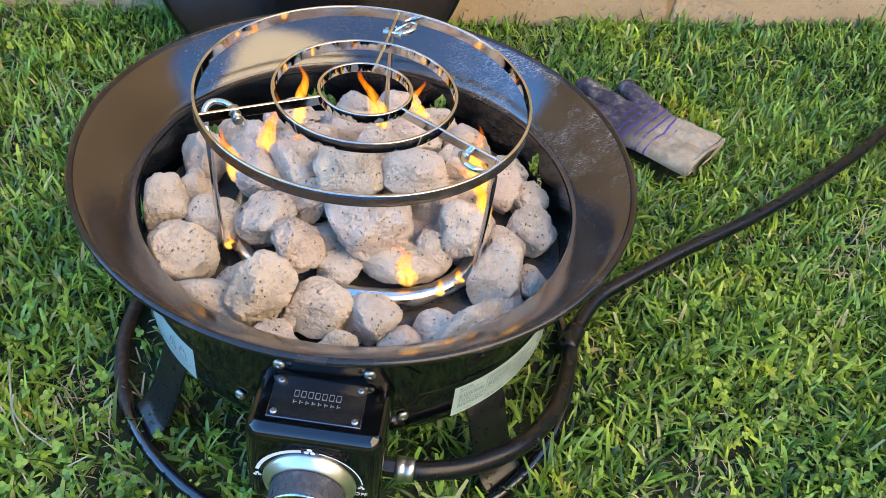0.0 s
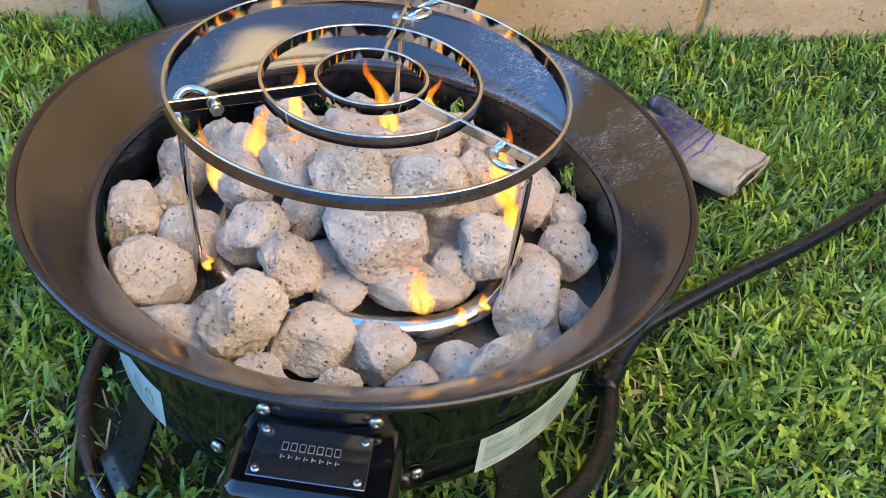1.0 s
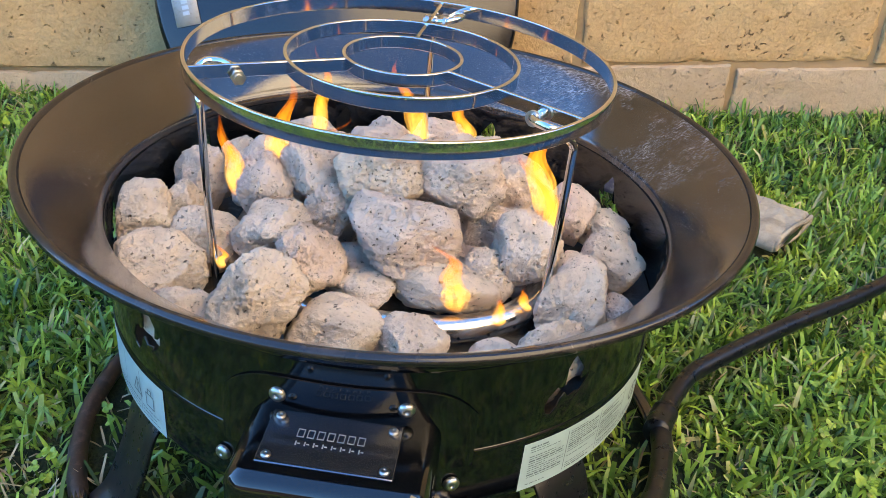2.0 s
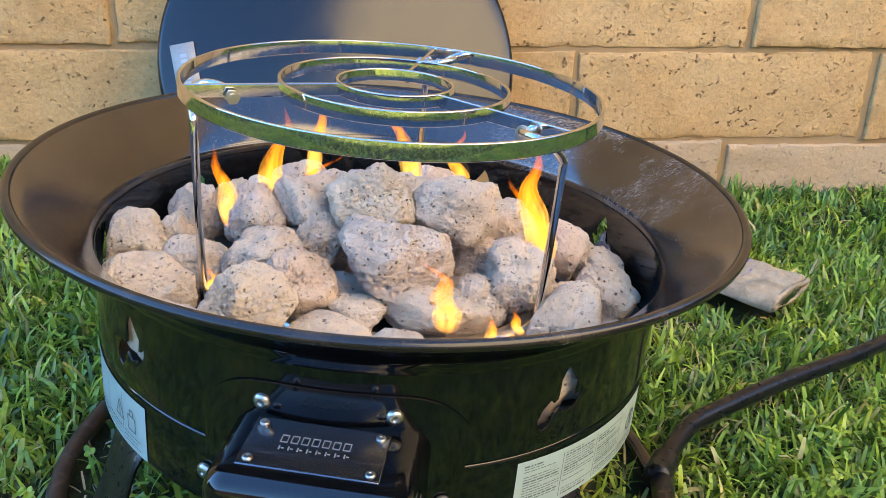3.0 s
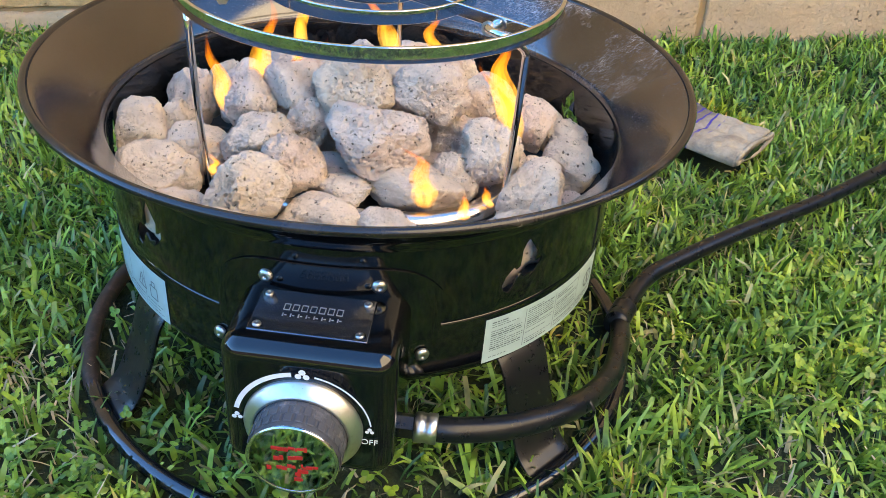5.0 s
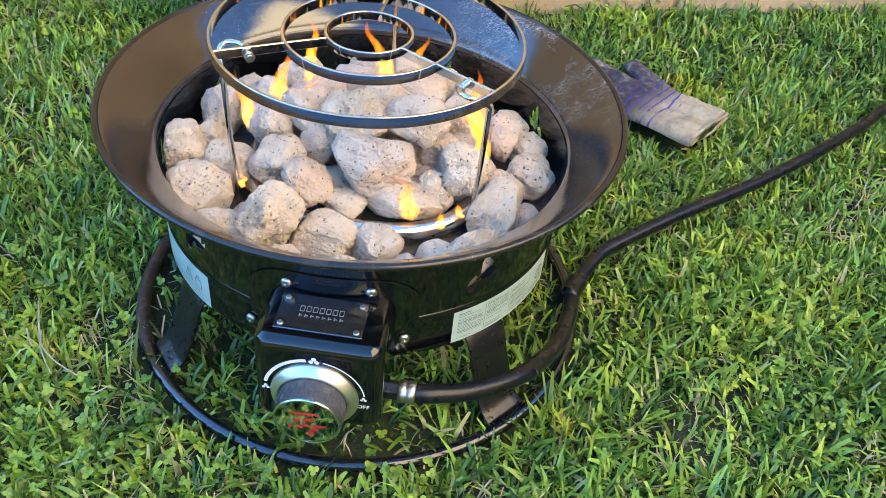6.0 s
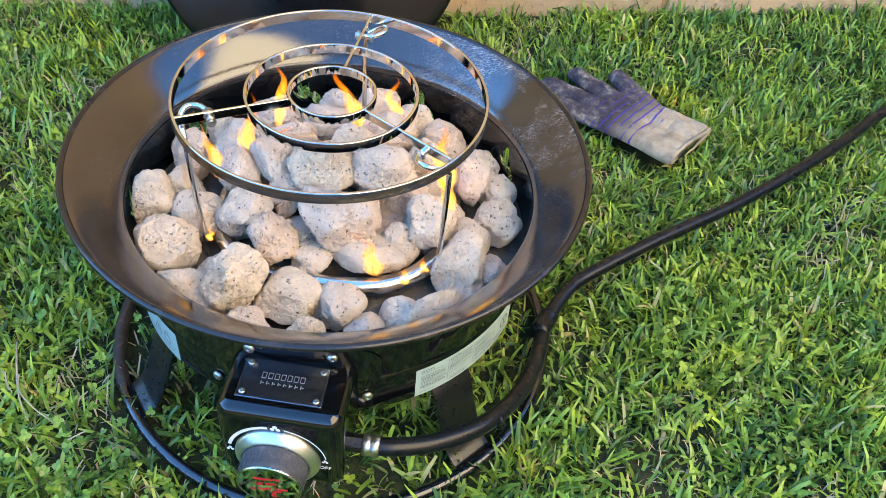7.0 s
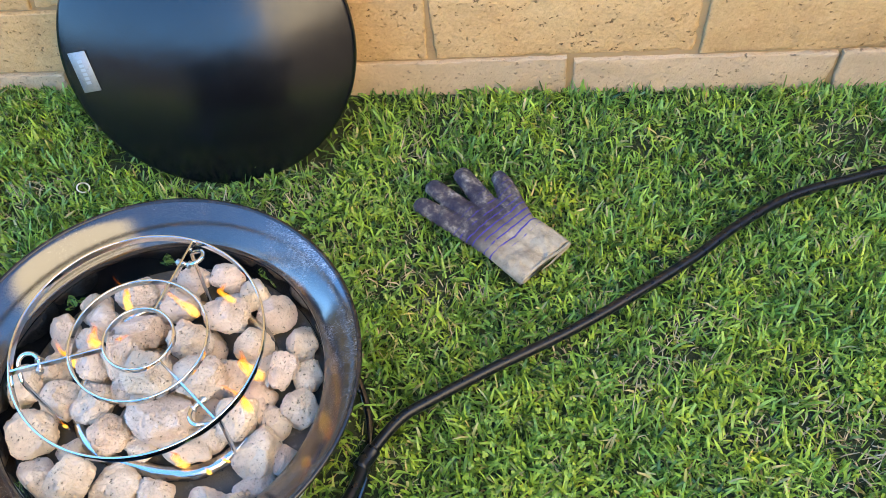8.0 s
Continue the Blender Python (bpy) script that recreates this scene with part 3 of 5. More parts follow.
def build_drum(parent):
    bm = bmesh.new()
    z0, z1 = SLOT_Z + 0.003, NECK_Z - 0.007
    cut_w = 7.0
    edges_at = sorted(CUT_AT)
    # plain stretches between the cut-outs
    for i, a in enumerate(edges_at):
        b = edges_at[(i + 1) % len(edges_at)] + (360 if i == len(edges_at) - 1 else 0)
        n = max(4, int((b - a - 2 * cut_w) / 3))
        lathe(bm, [(DRUM_R, z0), (DRUM_R, (z0 + z1) / 2), (DRUM_R, z1)], n, a + cut_w, b - cut_w)
        panel = bmesh.new()
        outer = [(a - cut_w + 2 * cut_w * k / 5, z0) for k in range(6)] + [(a + cut_w, (z0 + z1) / 2)]
        outer += [(a + cut_w - 2 * cut_w * k / 5, z1) for k in range(6)] + [(a - cut_w, (z0 + z1) / 2)]
        ring_edges = []
        for loop in (outer, flame_outline(a, 0.192)):
            vs = [panel.verts.new((p[0] * 0.0034, p[1], 0)) for p in loop]
            ring_edges += [panel.edges.new((vs[k], vs[(k + 1) % len(vs)])) for k in range(len(vs))]
        bmesh.ops.triangle_fill(panel, use_beauty=True, edges=ring_edges)
        made = {}
        for v in panel.verts:
            made[v] = around(bm, [(v.co.x / 0.0034, v.co.y)], DRUM_R)[0]
        for fc in panel.faces:
            vs = [made[v] for v in fc.verts]
            mid = sum((v.co for v in vs), Vector()) / 3
            nrm = (vs[1].co - vs[0].co).cross(vs[2].co - vs[0].co)
            bm.faces.new(vs if nrm.dot(Vector((mid.x, mid.y, 0))) > 0 else vs[::-1])
        panel.free()
    bmesh.ops.remove_doubles(bm, verts=bm.verts[:], dist=0.0003)
    bmesh.ops.recalc_face_normals(bm, faces=bm.faces[:])
    drum = part("drum", bm, ENAMEL, parent, "gloss black drum with flame-shaped cut-outs")
    thick(drum, 0.0012)
    # the flange, dished up and out from the neck
    bm = bmesh.new()
    prof = [(DRUM_R + 0.0002, NECK_Z - 0.0075), (DRUM_R + 0.0003, NECK_Z - 0.004), (DRUM_R + 0.0009, NECK_Z - 0.0012), (DRUM_R + 0.0024, NECK_Z + 0.0016), (DRUM_R + 0.0048, NECK_Z + 0.0042)]
    for k in range(2, 13):
        u = k / 12
        prof.append((DRUM_R + (RIM_R - DRUM_R - 0.002) * u, NECK_Z + (RIM_Z - NECK_Z) * (1 - (1 - u) ** 1.22)))
    lathe(bm, prof, 128)
    flange = thick(part("flange", bm, ENAMEL, parent, "heat-browned black flange with ash dust and scratches"), 0.0012, 0)
    flange.data.materials.append(RIM)
    flange.modifiers["sheet"].material_offset = 1
    bm = bmesh.new()
    tube(bm, [((RIM_R - 0.003) * math.cos(2 * math.pi * k / 128), (RIM_R - 0.003) * math.sin(2 * math.pi * k / 128), RIM_Z - 0.0022) for k in range(128)], 0.0032, 10, closed=True)
    part("rolled_lip", bm, LIP, parent, "rolled lip of worn black enamel")
    # lower pan under the slot
    bm = bmesh.new()
    lathe(bm, [(DRUM_R - 0.006, SLOT_Z - 0.001), (DRUM_R - 0.0012, SLOT_Z - 0.0015), (DRUM_R - 0.0012, FOOT_Z + 0.012), (DRUM_R - 0.004, FOOT_Z + 0.004), (DRUM_R - 0.010, FOOT_Z), (0.06, FOOT_Z - 0.004), (0.002, FOOT_Z - 0.004)], 128)
    thick(part("lower_pan", bm, ENAMEL, parent, "gloss black lower pan"), 0.0012)
    bm = bmesh.new()
    lathe(bm, [(DRUM_R - 0.0016, SLOT_Z + 0.012), (DRUM_R - 0.0024, SLOT_Z + 0.006), (DRUM_R - 0.006, SLOT_Z + 0.004), (0.15, SLOT_Z + 0.004), (0.05, SLOT_Z + 0.006), (0.002, SLOT_Z + 0.006)], 96)
    part("bowl_floor", bm, SAND, parent, "bowl floor covered in ash and grit")


def bolt_head(bm, m, r=0.0048, h=0.0026):
    tmp = bmesh.new()
    lathe(tmp, [(r, 0), (r, h * 0.35), (r * 0.85, h * 0.75), (r * 0.5, h), (r * 0.22, h), (r * 0.18, h * 0.7)], 16)
    disc(tmp, r * 0.2, h * 0.7, 12)
    moved(tmp, m)
    me = bpy.data.meshes.new("tmp")
    tmp.to_mesh(me)
    tmp.free()
    bm.from_mesh(me)
    bpy.data.meshes.remove(me)


def on_drum(angle, z, r=DRUM_R):
    """A frame on the drum's face: z outwards, y up."""
    a = radians(angle)
    o = Vector((math.cos(a), math.sin(a), 0))
    m = Matrix.Identity(4)
    side = Vector((0, 0, 1)).cross(o)
    for i in range(3):
        m[i][0], m[i][1], m[i][2] = side[i], (0, 0, 1)[i], o[i]
    m.translation = o * r + Vector((0, 0, z))
    return m


def curved_patch(bm, a0, a1, z0, z1, r, n=18, arch=0.0):
    cols = []
    for i in range(n + 1):
        u = i / n
        a = a0 + (a1 - a0) * u
        top = z1 - arch * abs(2 * u - 1) ** 5
        cols.append(around(bm, [(a, z0), (a, (z0 + top) / 2), (a, top)], r))
    for p, q in zip(cols, cols[1:]):
        for k in range(2):
            bm.faces.new((p[k], q[k], q[k + 1], p[k + 1]))


def build_box(parent):
    cx, x0, x1 = 0.008, -0.0445, 0.0605
    front, top, low = -0.2485, 0.1865, 0.088
    bm = bmesh.new()
    box(bm, (x0, front, low), (x1, -0.160, top), 0.0125, 6)
    case = even(sharp(part("control_box", bm, ENAMEL, parent, "gloss black control box with rounded edges"), 50))
    # mounting tab against the drum
    bm = bmesh.new()
    curved_patch(bm, -109.0, -66.0, 0.150, 0.2075, DRUM_R + 0.0016, 24, 0.020)
    thick(part("mounting_tab", bm, ENAMEL, parent), 0.0014)
    for a, z in ((-98.6, 0.1948), (-78.0, 0.1948), (-109.3, 0.1370), (-69.3, 0.1375)):
        bm = bmesh.new()
        bolt_head(bm, on_drum(a, z, DRUM_R + 0.001), 0.0049, 0.003)
        part("bolt", bm, ZINC, parent, "zinc bolt head")
    # name plate on the box's top
    bm = bmesh.new()
    box(bm, (-0.0352, -0.0190, 0), (0.0352, 0.0190, 0.0012), 0.0006)
    pm = pose(0.0056, -0.2160, top + 0.0002, 1.5, 0, 0)
    plate = part("name_plate", moved(bm, pm), PLATE, case, "dark metal name plate with four rivets")
    for x in (-0.0303, 0.0303):
        for y in (-0.0142, 0.0142):
            bm = bmesh.new()
            bolt_head(bm, pm @ pose(x, y, 0.0012), 0.0027, 0.0014)
            part("rivet", bm, ZINC, parent)
    bm = bmesh.new()
    # the maker's mark, as a row of plain hollow shapes and a finer row of bars under it
    for k in range(7):
        x, t = -0.0185 + k * 0.0053, 0.00045
        for lo, hi in (((x, 0.0008), (x + t, 0.0066)), ((x + 0.0038 - t, 0.0008), (x + 0.0038, 0.0066)), ((x, 0.0066 - t), (x + 0.0038, 0.0066)), ((x, 0.0008), (x + 0.0038, 0.0008 + t))):
            box(bm, (*lo, 0.0011), (*hi, 0.0015))
    for k in range(8):
        box(bm, (-0.0180 + k * 0.0047, -0.0050, 0.0011), (-0.0173 + k * 0.0047, -0.0022, 0.0015))
        box(bm, (-0.0168 + k * 0.0047, -0.0040, 0.0011), (-0.0154 + k * 0.0047, -0.0034, 0.0015))
    tagged(part("printed_mark", moved(bm, pm), LETTER, plate, "silver maker's mark as plain shapes", smooth=False), kind="stuff")
    # knob on the front
    face = pose(0.0062, front, 0.1285, 90, 0, 0)
    bm = bmesh.new()
    lathe(bm, [(0.0362, 0.0), (0.0362, 0.0018), (0.0350, 0.0040), (0.0312, 0.0082), (0.0300, 0.0088), (0.0286, 0.0086), (0.0284, 0.0)], 64)
    sharp(part("bezel", moved(bm, face), SATIN, case, "broad satin silver bezel ring"), 30)
    bm = bmesh.new()
    lathe(bm, [(0.0272, 0.0), (0.0278, 0.006), (0.0272, 0.020), (0.0262, 0.0265)], 64)
    knob = part("knob", moved(bm, face), KNURL, case, "dark rubber grip knob")
    bm = bmesh.new()
    for row in range(3):
        for k in range(26):
            a = 2 * math.pi * (k + 0.5 * (row % 2)) / 26
            q = bmesh.new()
            box(q, (-0.0029, -0.0025, 0), (0.0029, 0.0025, 0.0009), 0.0004, 1)
            m = face @ Matrix.Rotation(a, 4, "Z") @ Matrix.Translation((0.0270, 0, 0.0085 + row * 0.0062)) @ Matrix.Rotation(radians(90), 4, "Y")
            moved(q, m)
            me = bpy.data.meshes.new("tmp")
            q.to_mesh(me)
            q.free()
            bm.from_mesh(me)
            bpy.data.meshes.remove(me)
    tagged(part("grip_texture", bm, KNURL, knob, smooth=False), kind="stuff")
    bm = bmesh.new()
    lathe(bm, [(0.0262, 0.0262), (0.0272, 0.0272), (0.0272, 0.0285), (0.0258, 0.0292), (0.0250, 0.0286)], 64)
    part("knob_rim", moved(bm, face), CHROME, knob)
    bm = bmesh.new()
    disc(bm, 0.0251, 0.0284, 64)
    part("knob_face", moved(bm, face), MIRROR, knob, "mirror-bright knob face")
    bm = bmesh.new()
    rng = random.Random(2)
    for row, (xa, xb) in enumerate(((-0.012, 0.012), (-0.018, 0.006), (-0.015, 0.016))):
        x = xa
        while x < xb:
            step = rng.uniform(0.0012, 0.0040)
            y = 0.010 - 0.0075 * row + 0.16 * x + rng.uniform(-0.0008, 0.0008)
            if rng.random() < 0.72:
                box(bm, (x, y - rng.uniform(0.0006, 0.0020), 0.0284), (x + step * 0.95, y + rng.uniform(0.0006, 0.0019), 0.0287))
            x += step
    for k in range(7):
        x, y = rng.uniform(0.0, 0.007), rng.uniform(-0.017, -0.008)
        box(bm, (x, y, 0.0284), (x + rng.uniform(0.002, 0.005), y + rng.uniform(0.0015, 0.004), 0.0287 + k * 0.00002))
    part("red_mark", moved(bm, face), RED, knob, "worn red printed mark as bars", smooth=False)
    # printed scale round the knob: a thick arc, a thin arc, three little flames and the word OFF
    bm = bmesh.new()
    for a0, a1, w0, w1 in ((168, 99, 0.0030, 0.0034), (80, 9, 0.0014, 0.0010)):
        prev = None
        for k in range(25):
            u = k / 24
            a, w = radians(a0 + (a1 - a0) * u), w0 + (w1 - w0) * u
            cur = [bm.verts.new(((0.0412 + s * w) * math.cos(a), (0.0405 + s * w) * math.sin(a), 0.0006)) for s in (-0.5, 0.5)]
            if prev:
                bm.faces.new((prev[0], prev[1], cur[1], cur[0]))
            prev = cur
    for x, y, s in ((-0.0402, 0.0020, 0.95), (0.0, 0.0405, 1.25), (0.0400, 0.0022, 0.8)):
        for dx, dy, r in ((0, 0.0018, 0.0017), (-0.0019, -0.0008, 0.0016), (0.0019, -0.0008, 0.0016)):
            vs = [bm.verts.new((x + s * (dx + r * math.cos(k * math.pi / 5)), y + s * (dy + r * math.sin(k * math.pi / 5)), 0.0007)) for k in range(10)]
            bm.faces.new(vs)
    bmesh.ops.recalc_face_normals(bm, faces=bm.faces[:])
    part("dial_scale", moved(bm, face), WHITE, case, "white printed arcs and small flame signs", smooth=False)
    cu = bpy.data.curves.new("off_word", "FONT")
    cu.body, cu.size, cu.align_x, cu.extrude = "OFF", 0.0060, "CENTER", 0.0001
    tmp = bpy.data.objects.new("tmp_word", cu)
    scene.collection.objects.link(tmp)
    me = bpy.data.meshes.new_from_object(tmp.evaluated_get(bpy.context.evaluated_depsgraph_get()))
    bpy.data.objects.remove(tmp)
    me.transform(face @ Matrix.Translation((0.0400, -0.0088, 0.0006)))
    me.materials.clear()
    me.materials.append(WHITE)
    word = new("off_word", me)
    word.parent = case
    # gas fitting on the box's side
    bm = bmesh.new()
    fm = pose(x1 - 0.004, -0.2015, 0.0905, 0, 90, 0)
    lathe(bm, [(0.0085, 0.0), (0.0085, 0.012), (0.0098, 0.013), (0.0098, 0.020), (0.0075, 0.021)], 6)
    part("gas_fitting", moved(bm, fm), STRAP, case, smooth=False)
    return case


def sticker(parent, a0, a1, rows, cols, seed, clear):
    z0, z1 = 0.1165, 0.1545
    r = DRUM_R + 0.0004
    bm = bmesh.new()
    curved_patch(bm, a0, a1, z0, z1, r, 20)
    st = part("label_sticker", bm, STICKER, parent, "pale green-grey printed sticker")
    bm = bmesh.new()
    rng = random.Random(seed)
    step = (a1 - a0 - 2) / cols
    for c in range(cols):
        b0, wide = a0 + 1 + c * step + 0.5, step - 1.0
        if c:
            curved_patch(bm, b0 - 0.62, b0 - 0.48, z0 + 0.003, z1 - 0.003, r + 0.0003, 1)
        for k in range(rows):
            # the signs stand in the clear upper part of the last columns
            if clear[0] <= c + 0.5 <= clear[1] and k < rows * 0.72:
                continue
            if rng.random() < 0.10:
                continue
            z = z1 - 0.004 - (z1 - z0 - 0.008) * k / (rows - 1)
            bold = rng.choice((0.00028, 0.00032, 0.00055))
            at, end = b0, b0 + wide * rng.choice((1.0, 0.95, 0.98, rng.uniform(0.4, 0.9)))
            while at < end - 0.2:
                word = min(rng.uniform(0.35, 1.5), end - at)
                curved_patch(bm, at, at + word, z - bold, z + bold, r + 0.0003, 2)
                at += word + 0.22
    part("fine_print", bm, INK, st, smooth=False)
    return st


def sticker_sign(st, centre, name, strokes, wide=0.0005):
    """A sign printed on a sticker in straight strokes."""
    r = DRUM_R + 0.0008
    bm = bmesh.new()
    for u0, w0, u1, w1 in strokes:
        d = Vector((u1 - u0, w1 - w0)).normalized() * wide
        pts = [(u0 + d.y, w0 - d.x), (u1 + d.y, w1 - d.x), (u1 - d.y, w1 + d.x), (u0 - d.y, w0 + d.x)]
        bm.faces.new(around(bm, [(centre + math.degrees(u / r), 0.1365 + w) for u, w in pts], r))
    part(name, bm, INK, st, smooth=False)


def sticker_signs(left, right):
    """A warning triangle and a gas bottle on one sticker, a round mark on the other."""
    sticker_sign(left, -134.0, "warning_triangle", [(-0.006, -0.004, 0.006, -0.004), (0.006, -0.004, 0, 0.008), (0, 0.008, -0.006, -0.004), (0, -0.004, 0, 0.004)])
    sticker_sign(left, -134.0, "bottle_sign", [(0.012, -0.006, 0.021, -0.006), (0.021, -0.006, 0.021, 0.004), (0.021, 0.004, 0.012, 0.004), (0.012, 0.004, 0.012, -0.006),
                                               (0.0145, 0.004, 0.0145, 0.008), (0.0185, 0.004, 0.0185, 0.008), (0.0145, 0.008, 0.0185, 0.008)])
    ring = [(0.007 * math.cos(k * math.pi / 10), 0.007 * math.sin(k * math.pi / 10)) for k in range(21)]
    sticker_sign(right, -21.5, "round_mark", [(*p, *q) for p, q in zip(ring, ring[1:])] + [(-0.003, -0.0063, 0.003, 0.0063), (0.003, -0.0063, -0.003, 0.0063)], 0.0007)


def build_leg(parent, angle):
    """A flat strap that bows from the pan out to the base ring."""
    bm = bmesh.new()
    pts = spline([(0.150, FOOT_Z - 0.002), (0.172, FOOT_Z - 0.004), (0.186, FOOT_Z - 0.018), (0.196, 0.060), (0.211, 0.026), (0.226, 0.013)], 5)
    w = 0.0225
    prev = None
    for p in pts:
        cur = [bm.verts.new((p.x, s * w, p.y)) for s in (-1, -0.5, 0, 0.5, 1)]
        if prev:
            for k in range(4):
                bm.faces.new((prev[k], prev[k + 1], cur[k + 1], cur[k]))
        prev = cur
    moved(bm, Matrix.Rotation(radians(angle), 4, "Z"))
    thick(part("leg", bm, STRAP, parent, "bowed flat steel leg"), 0.003, 0)


def build_bowl():
    bowl = thing("fire_bowl", "round gloss black portable gas fire bowl standing on the lawn", "fire bowl")
    build_drum(bowl)
    build_box(bowl)
    right = sticker(bowl, -56.0, -17.0, 17, 4, 3, (2.9, 4))
    sticker_signs(sticker(bowl, -171.0, -124.3, 11, 6, 4, (3.4, 6)), right)
    for a in (-140.5, -41.0, 45.0, 135.0):
        build_leg(bowl, a)
    # base ring; an added brown tube stands in for the reflection at its far left
    bm = bmesh.new()
    tube(bm, [(0.2336 * math.cos(2 * math.pi * k / 128), 0.2336 * math.sin(2 * math.pi * k / 128), 0.0121) for k in range(128)], 0.0068, 14, closed=True)
    part("base_ring", bm, TUBE, bowl, "black tubular base ring sunk in the grass")
    bm = bmesh.new()
    tube(bm, [(0.2336 * math.cos(radians(a)), 0.2336 * math.sin(radians(a)), 0.0121) for a in range(158, 218, 3)], lambda u: 0.0066 + 0.0007 * min(1.0, 12 * u, 12 * (1 - u)), 14)
    part("painted_ring_reflection", bm, RING_REFLECTION, bowl, "brown reflection on the base ring, put in as a coloured tube")
    # burner: a bent steel tube round the floor
    bm = bmesh.new()
    pts = []
    for k in range(64):
        a = 2 * math.pi * k / 64
        r = 0.1165 * (1 - 0.045 * math.cos(4 * a))
        pts.append((r * math.cos(a) + 0.003, r * math.sin(a) + 0.014, 0.1795))
    tube(bm, pts, 0.0092, 16, closed=True)
    burner = part("burner_tube", bm, STEEL, bowl, "bent bright steel burner tube")
    # gas ports: flat discs, the dark of the holes put into their colour
    bm = bmesh.new()
    for k in range(40):
        a = 2 * math.pi * k / 40
        r = 0.1165 * (1 - 0.045 * math.cos(4 * a)) + 0.0088
        q = Matrix.Translation((r * math.cos(a) + 0.003, r * math.sin(a) + 0.014, 0.1785)) @ Matrix.Rotation(a, 4, "Z") @ Matrix.Rotation(radians(90), 4, "Y")
        vs = [bm.verts.new(q @ Vector((0.0011 * math.cos(j * math.pi / 4), 0.0011 * math.sin(j * math.pi / 4), 0.0004))) for j in range(8)]
        bm.faces.new(vs)
    part("gas_ports", bm, HOLE_SHADE, burner, smooth=False)


# ---- the chrome trivet over the stones ----
def band(bm, r, z0, z1, t, seg=128):
    e = 0.0007
    lathe(bm, [(r - t, z0 + e), (r - t + e, z0), (r - e, z0), (r, z0 + e), (r, z1 - e), (r - 0.3 * e, z1 - 0.3 * e), (r - e, z1), (r - t + e, z1), (r - t + 0.3 * e, z1 - 0.3 * e), (r - t, z1 - e), (r - t, z0 + e)], seg)


def build_trivet():
    tr = thing("trivet", "chrome trivet of three rings on three legs standing in the stones", "trivet")
    top, low = 0.3252, 0.3146
    for r, h in ((0.1387, low), (0.0768, low + 0.001), (0.0395, low + 0.002)):
        bm = bmesh.new()
        band(bm, r, h, top, 0.0026)
        even(part("ring", bm, CHROME, tr, "flat chrome ring with rounded edges"))
    for a in (-150.5, -31.5, 86.0):
        bm = bmesh.new()
        box(bm, (0.0375, -0.0013, low + 0.0012), (0.1375, 0.0013, top - 0.0010), 0.0004, 1)
        turn = Matrix.Rotation(radians(a), 4, "Z")
        sharp(part("spoke", moved(bm, turn), CHROME, tr, "flat chrome spoke"))
        # leg rod: up from the stones, over in a loop and back to the spoke
        bm = bmesh.new()
        pts = spline([(0.1265, 0.004, 0.163), (0.1295, 0.0045, 0.24), (0.1308, 0.0045, 0.296), (0.1310, 0.0015, 0.3055), (0.1308, -0.0055, 0.3115), (0.1290, -0.0135, 0.3175),
                      (0.1225, -0.0185, 0.3200), (0.1145, -0.0172, 0.3200), (0.1090, -0.0115, 0.3190), (0.1073, -0.0060, 0.3180), (0.1072, -0.0015, 0.3175)], 7)
        tube(bm, pts, 0.0026, 10)
        leg = part("leg", moved(bm, turn), CHROME, tr, "bright rod leg ending in a loop")
        bm = bmesh.new()
        q = turn @ Matrix.Translation((0.1075, -0.0045, 0.3170)) @ Matrix.Rotation(radians(90), 4, "X")
        tmp = bmesh.new()
        lathe(tmp, [(0.0047, -0.0115), (0.0047, -0.0085)], 6)
        disc(tmp, 0.0047, -0.0085, 6)
        disc(tmp, 0.0047, -0.0115, 6, False)
        cyl(tmp, 0.0027, -0.013, 0.004, 12)
        cyl(tmp, 0.0050, 0.0025, 0.0045, 16)
        moved(tmp, q)
        part("nut", tmp, ZINC, leg, "zinc bolt and nut")
        bm.free()


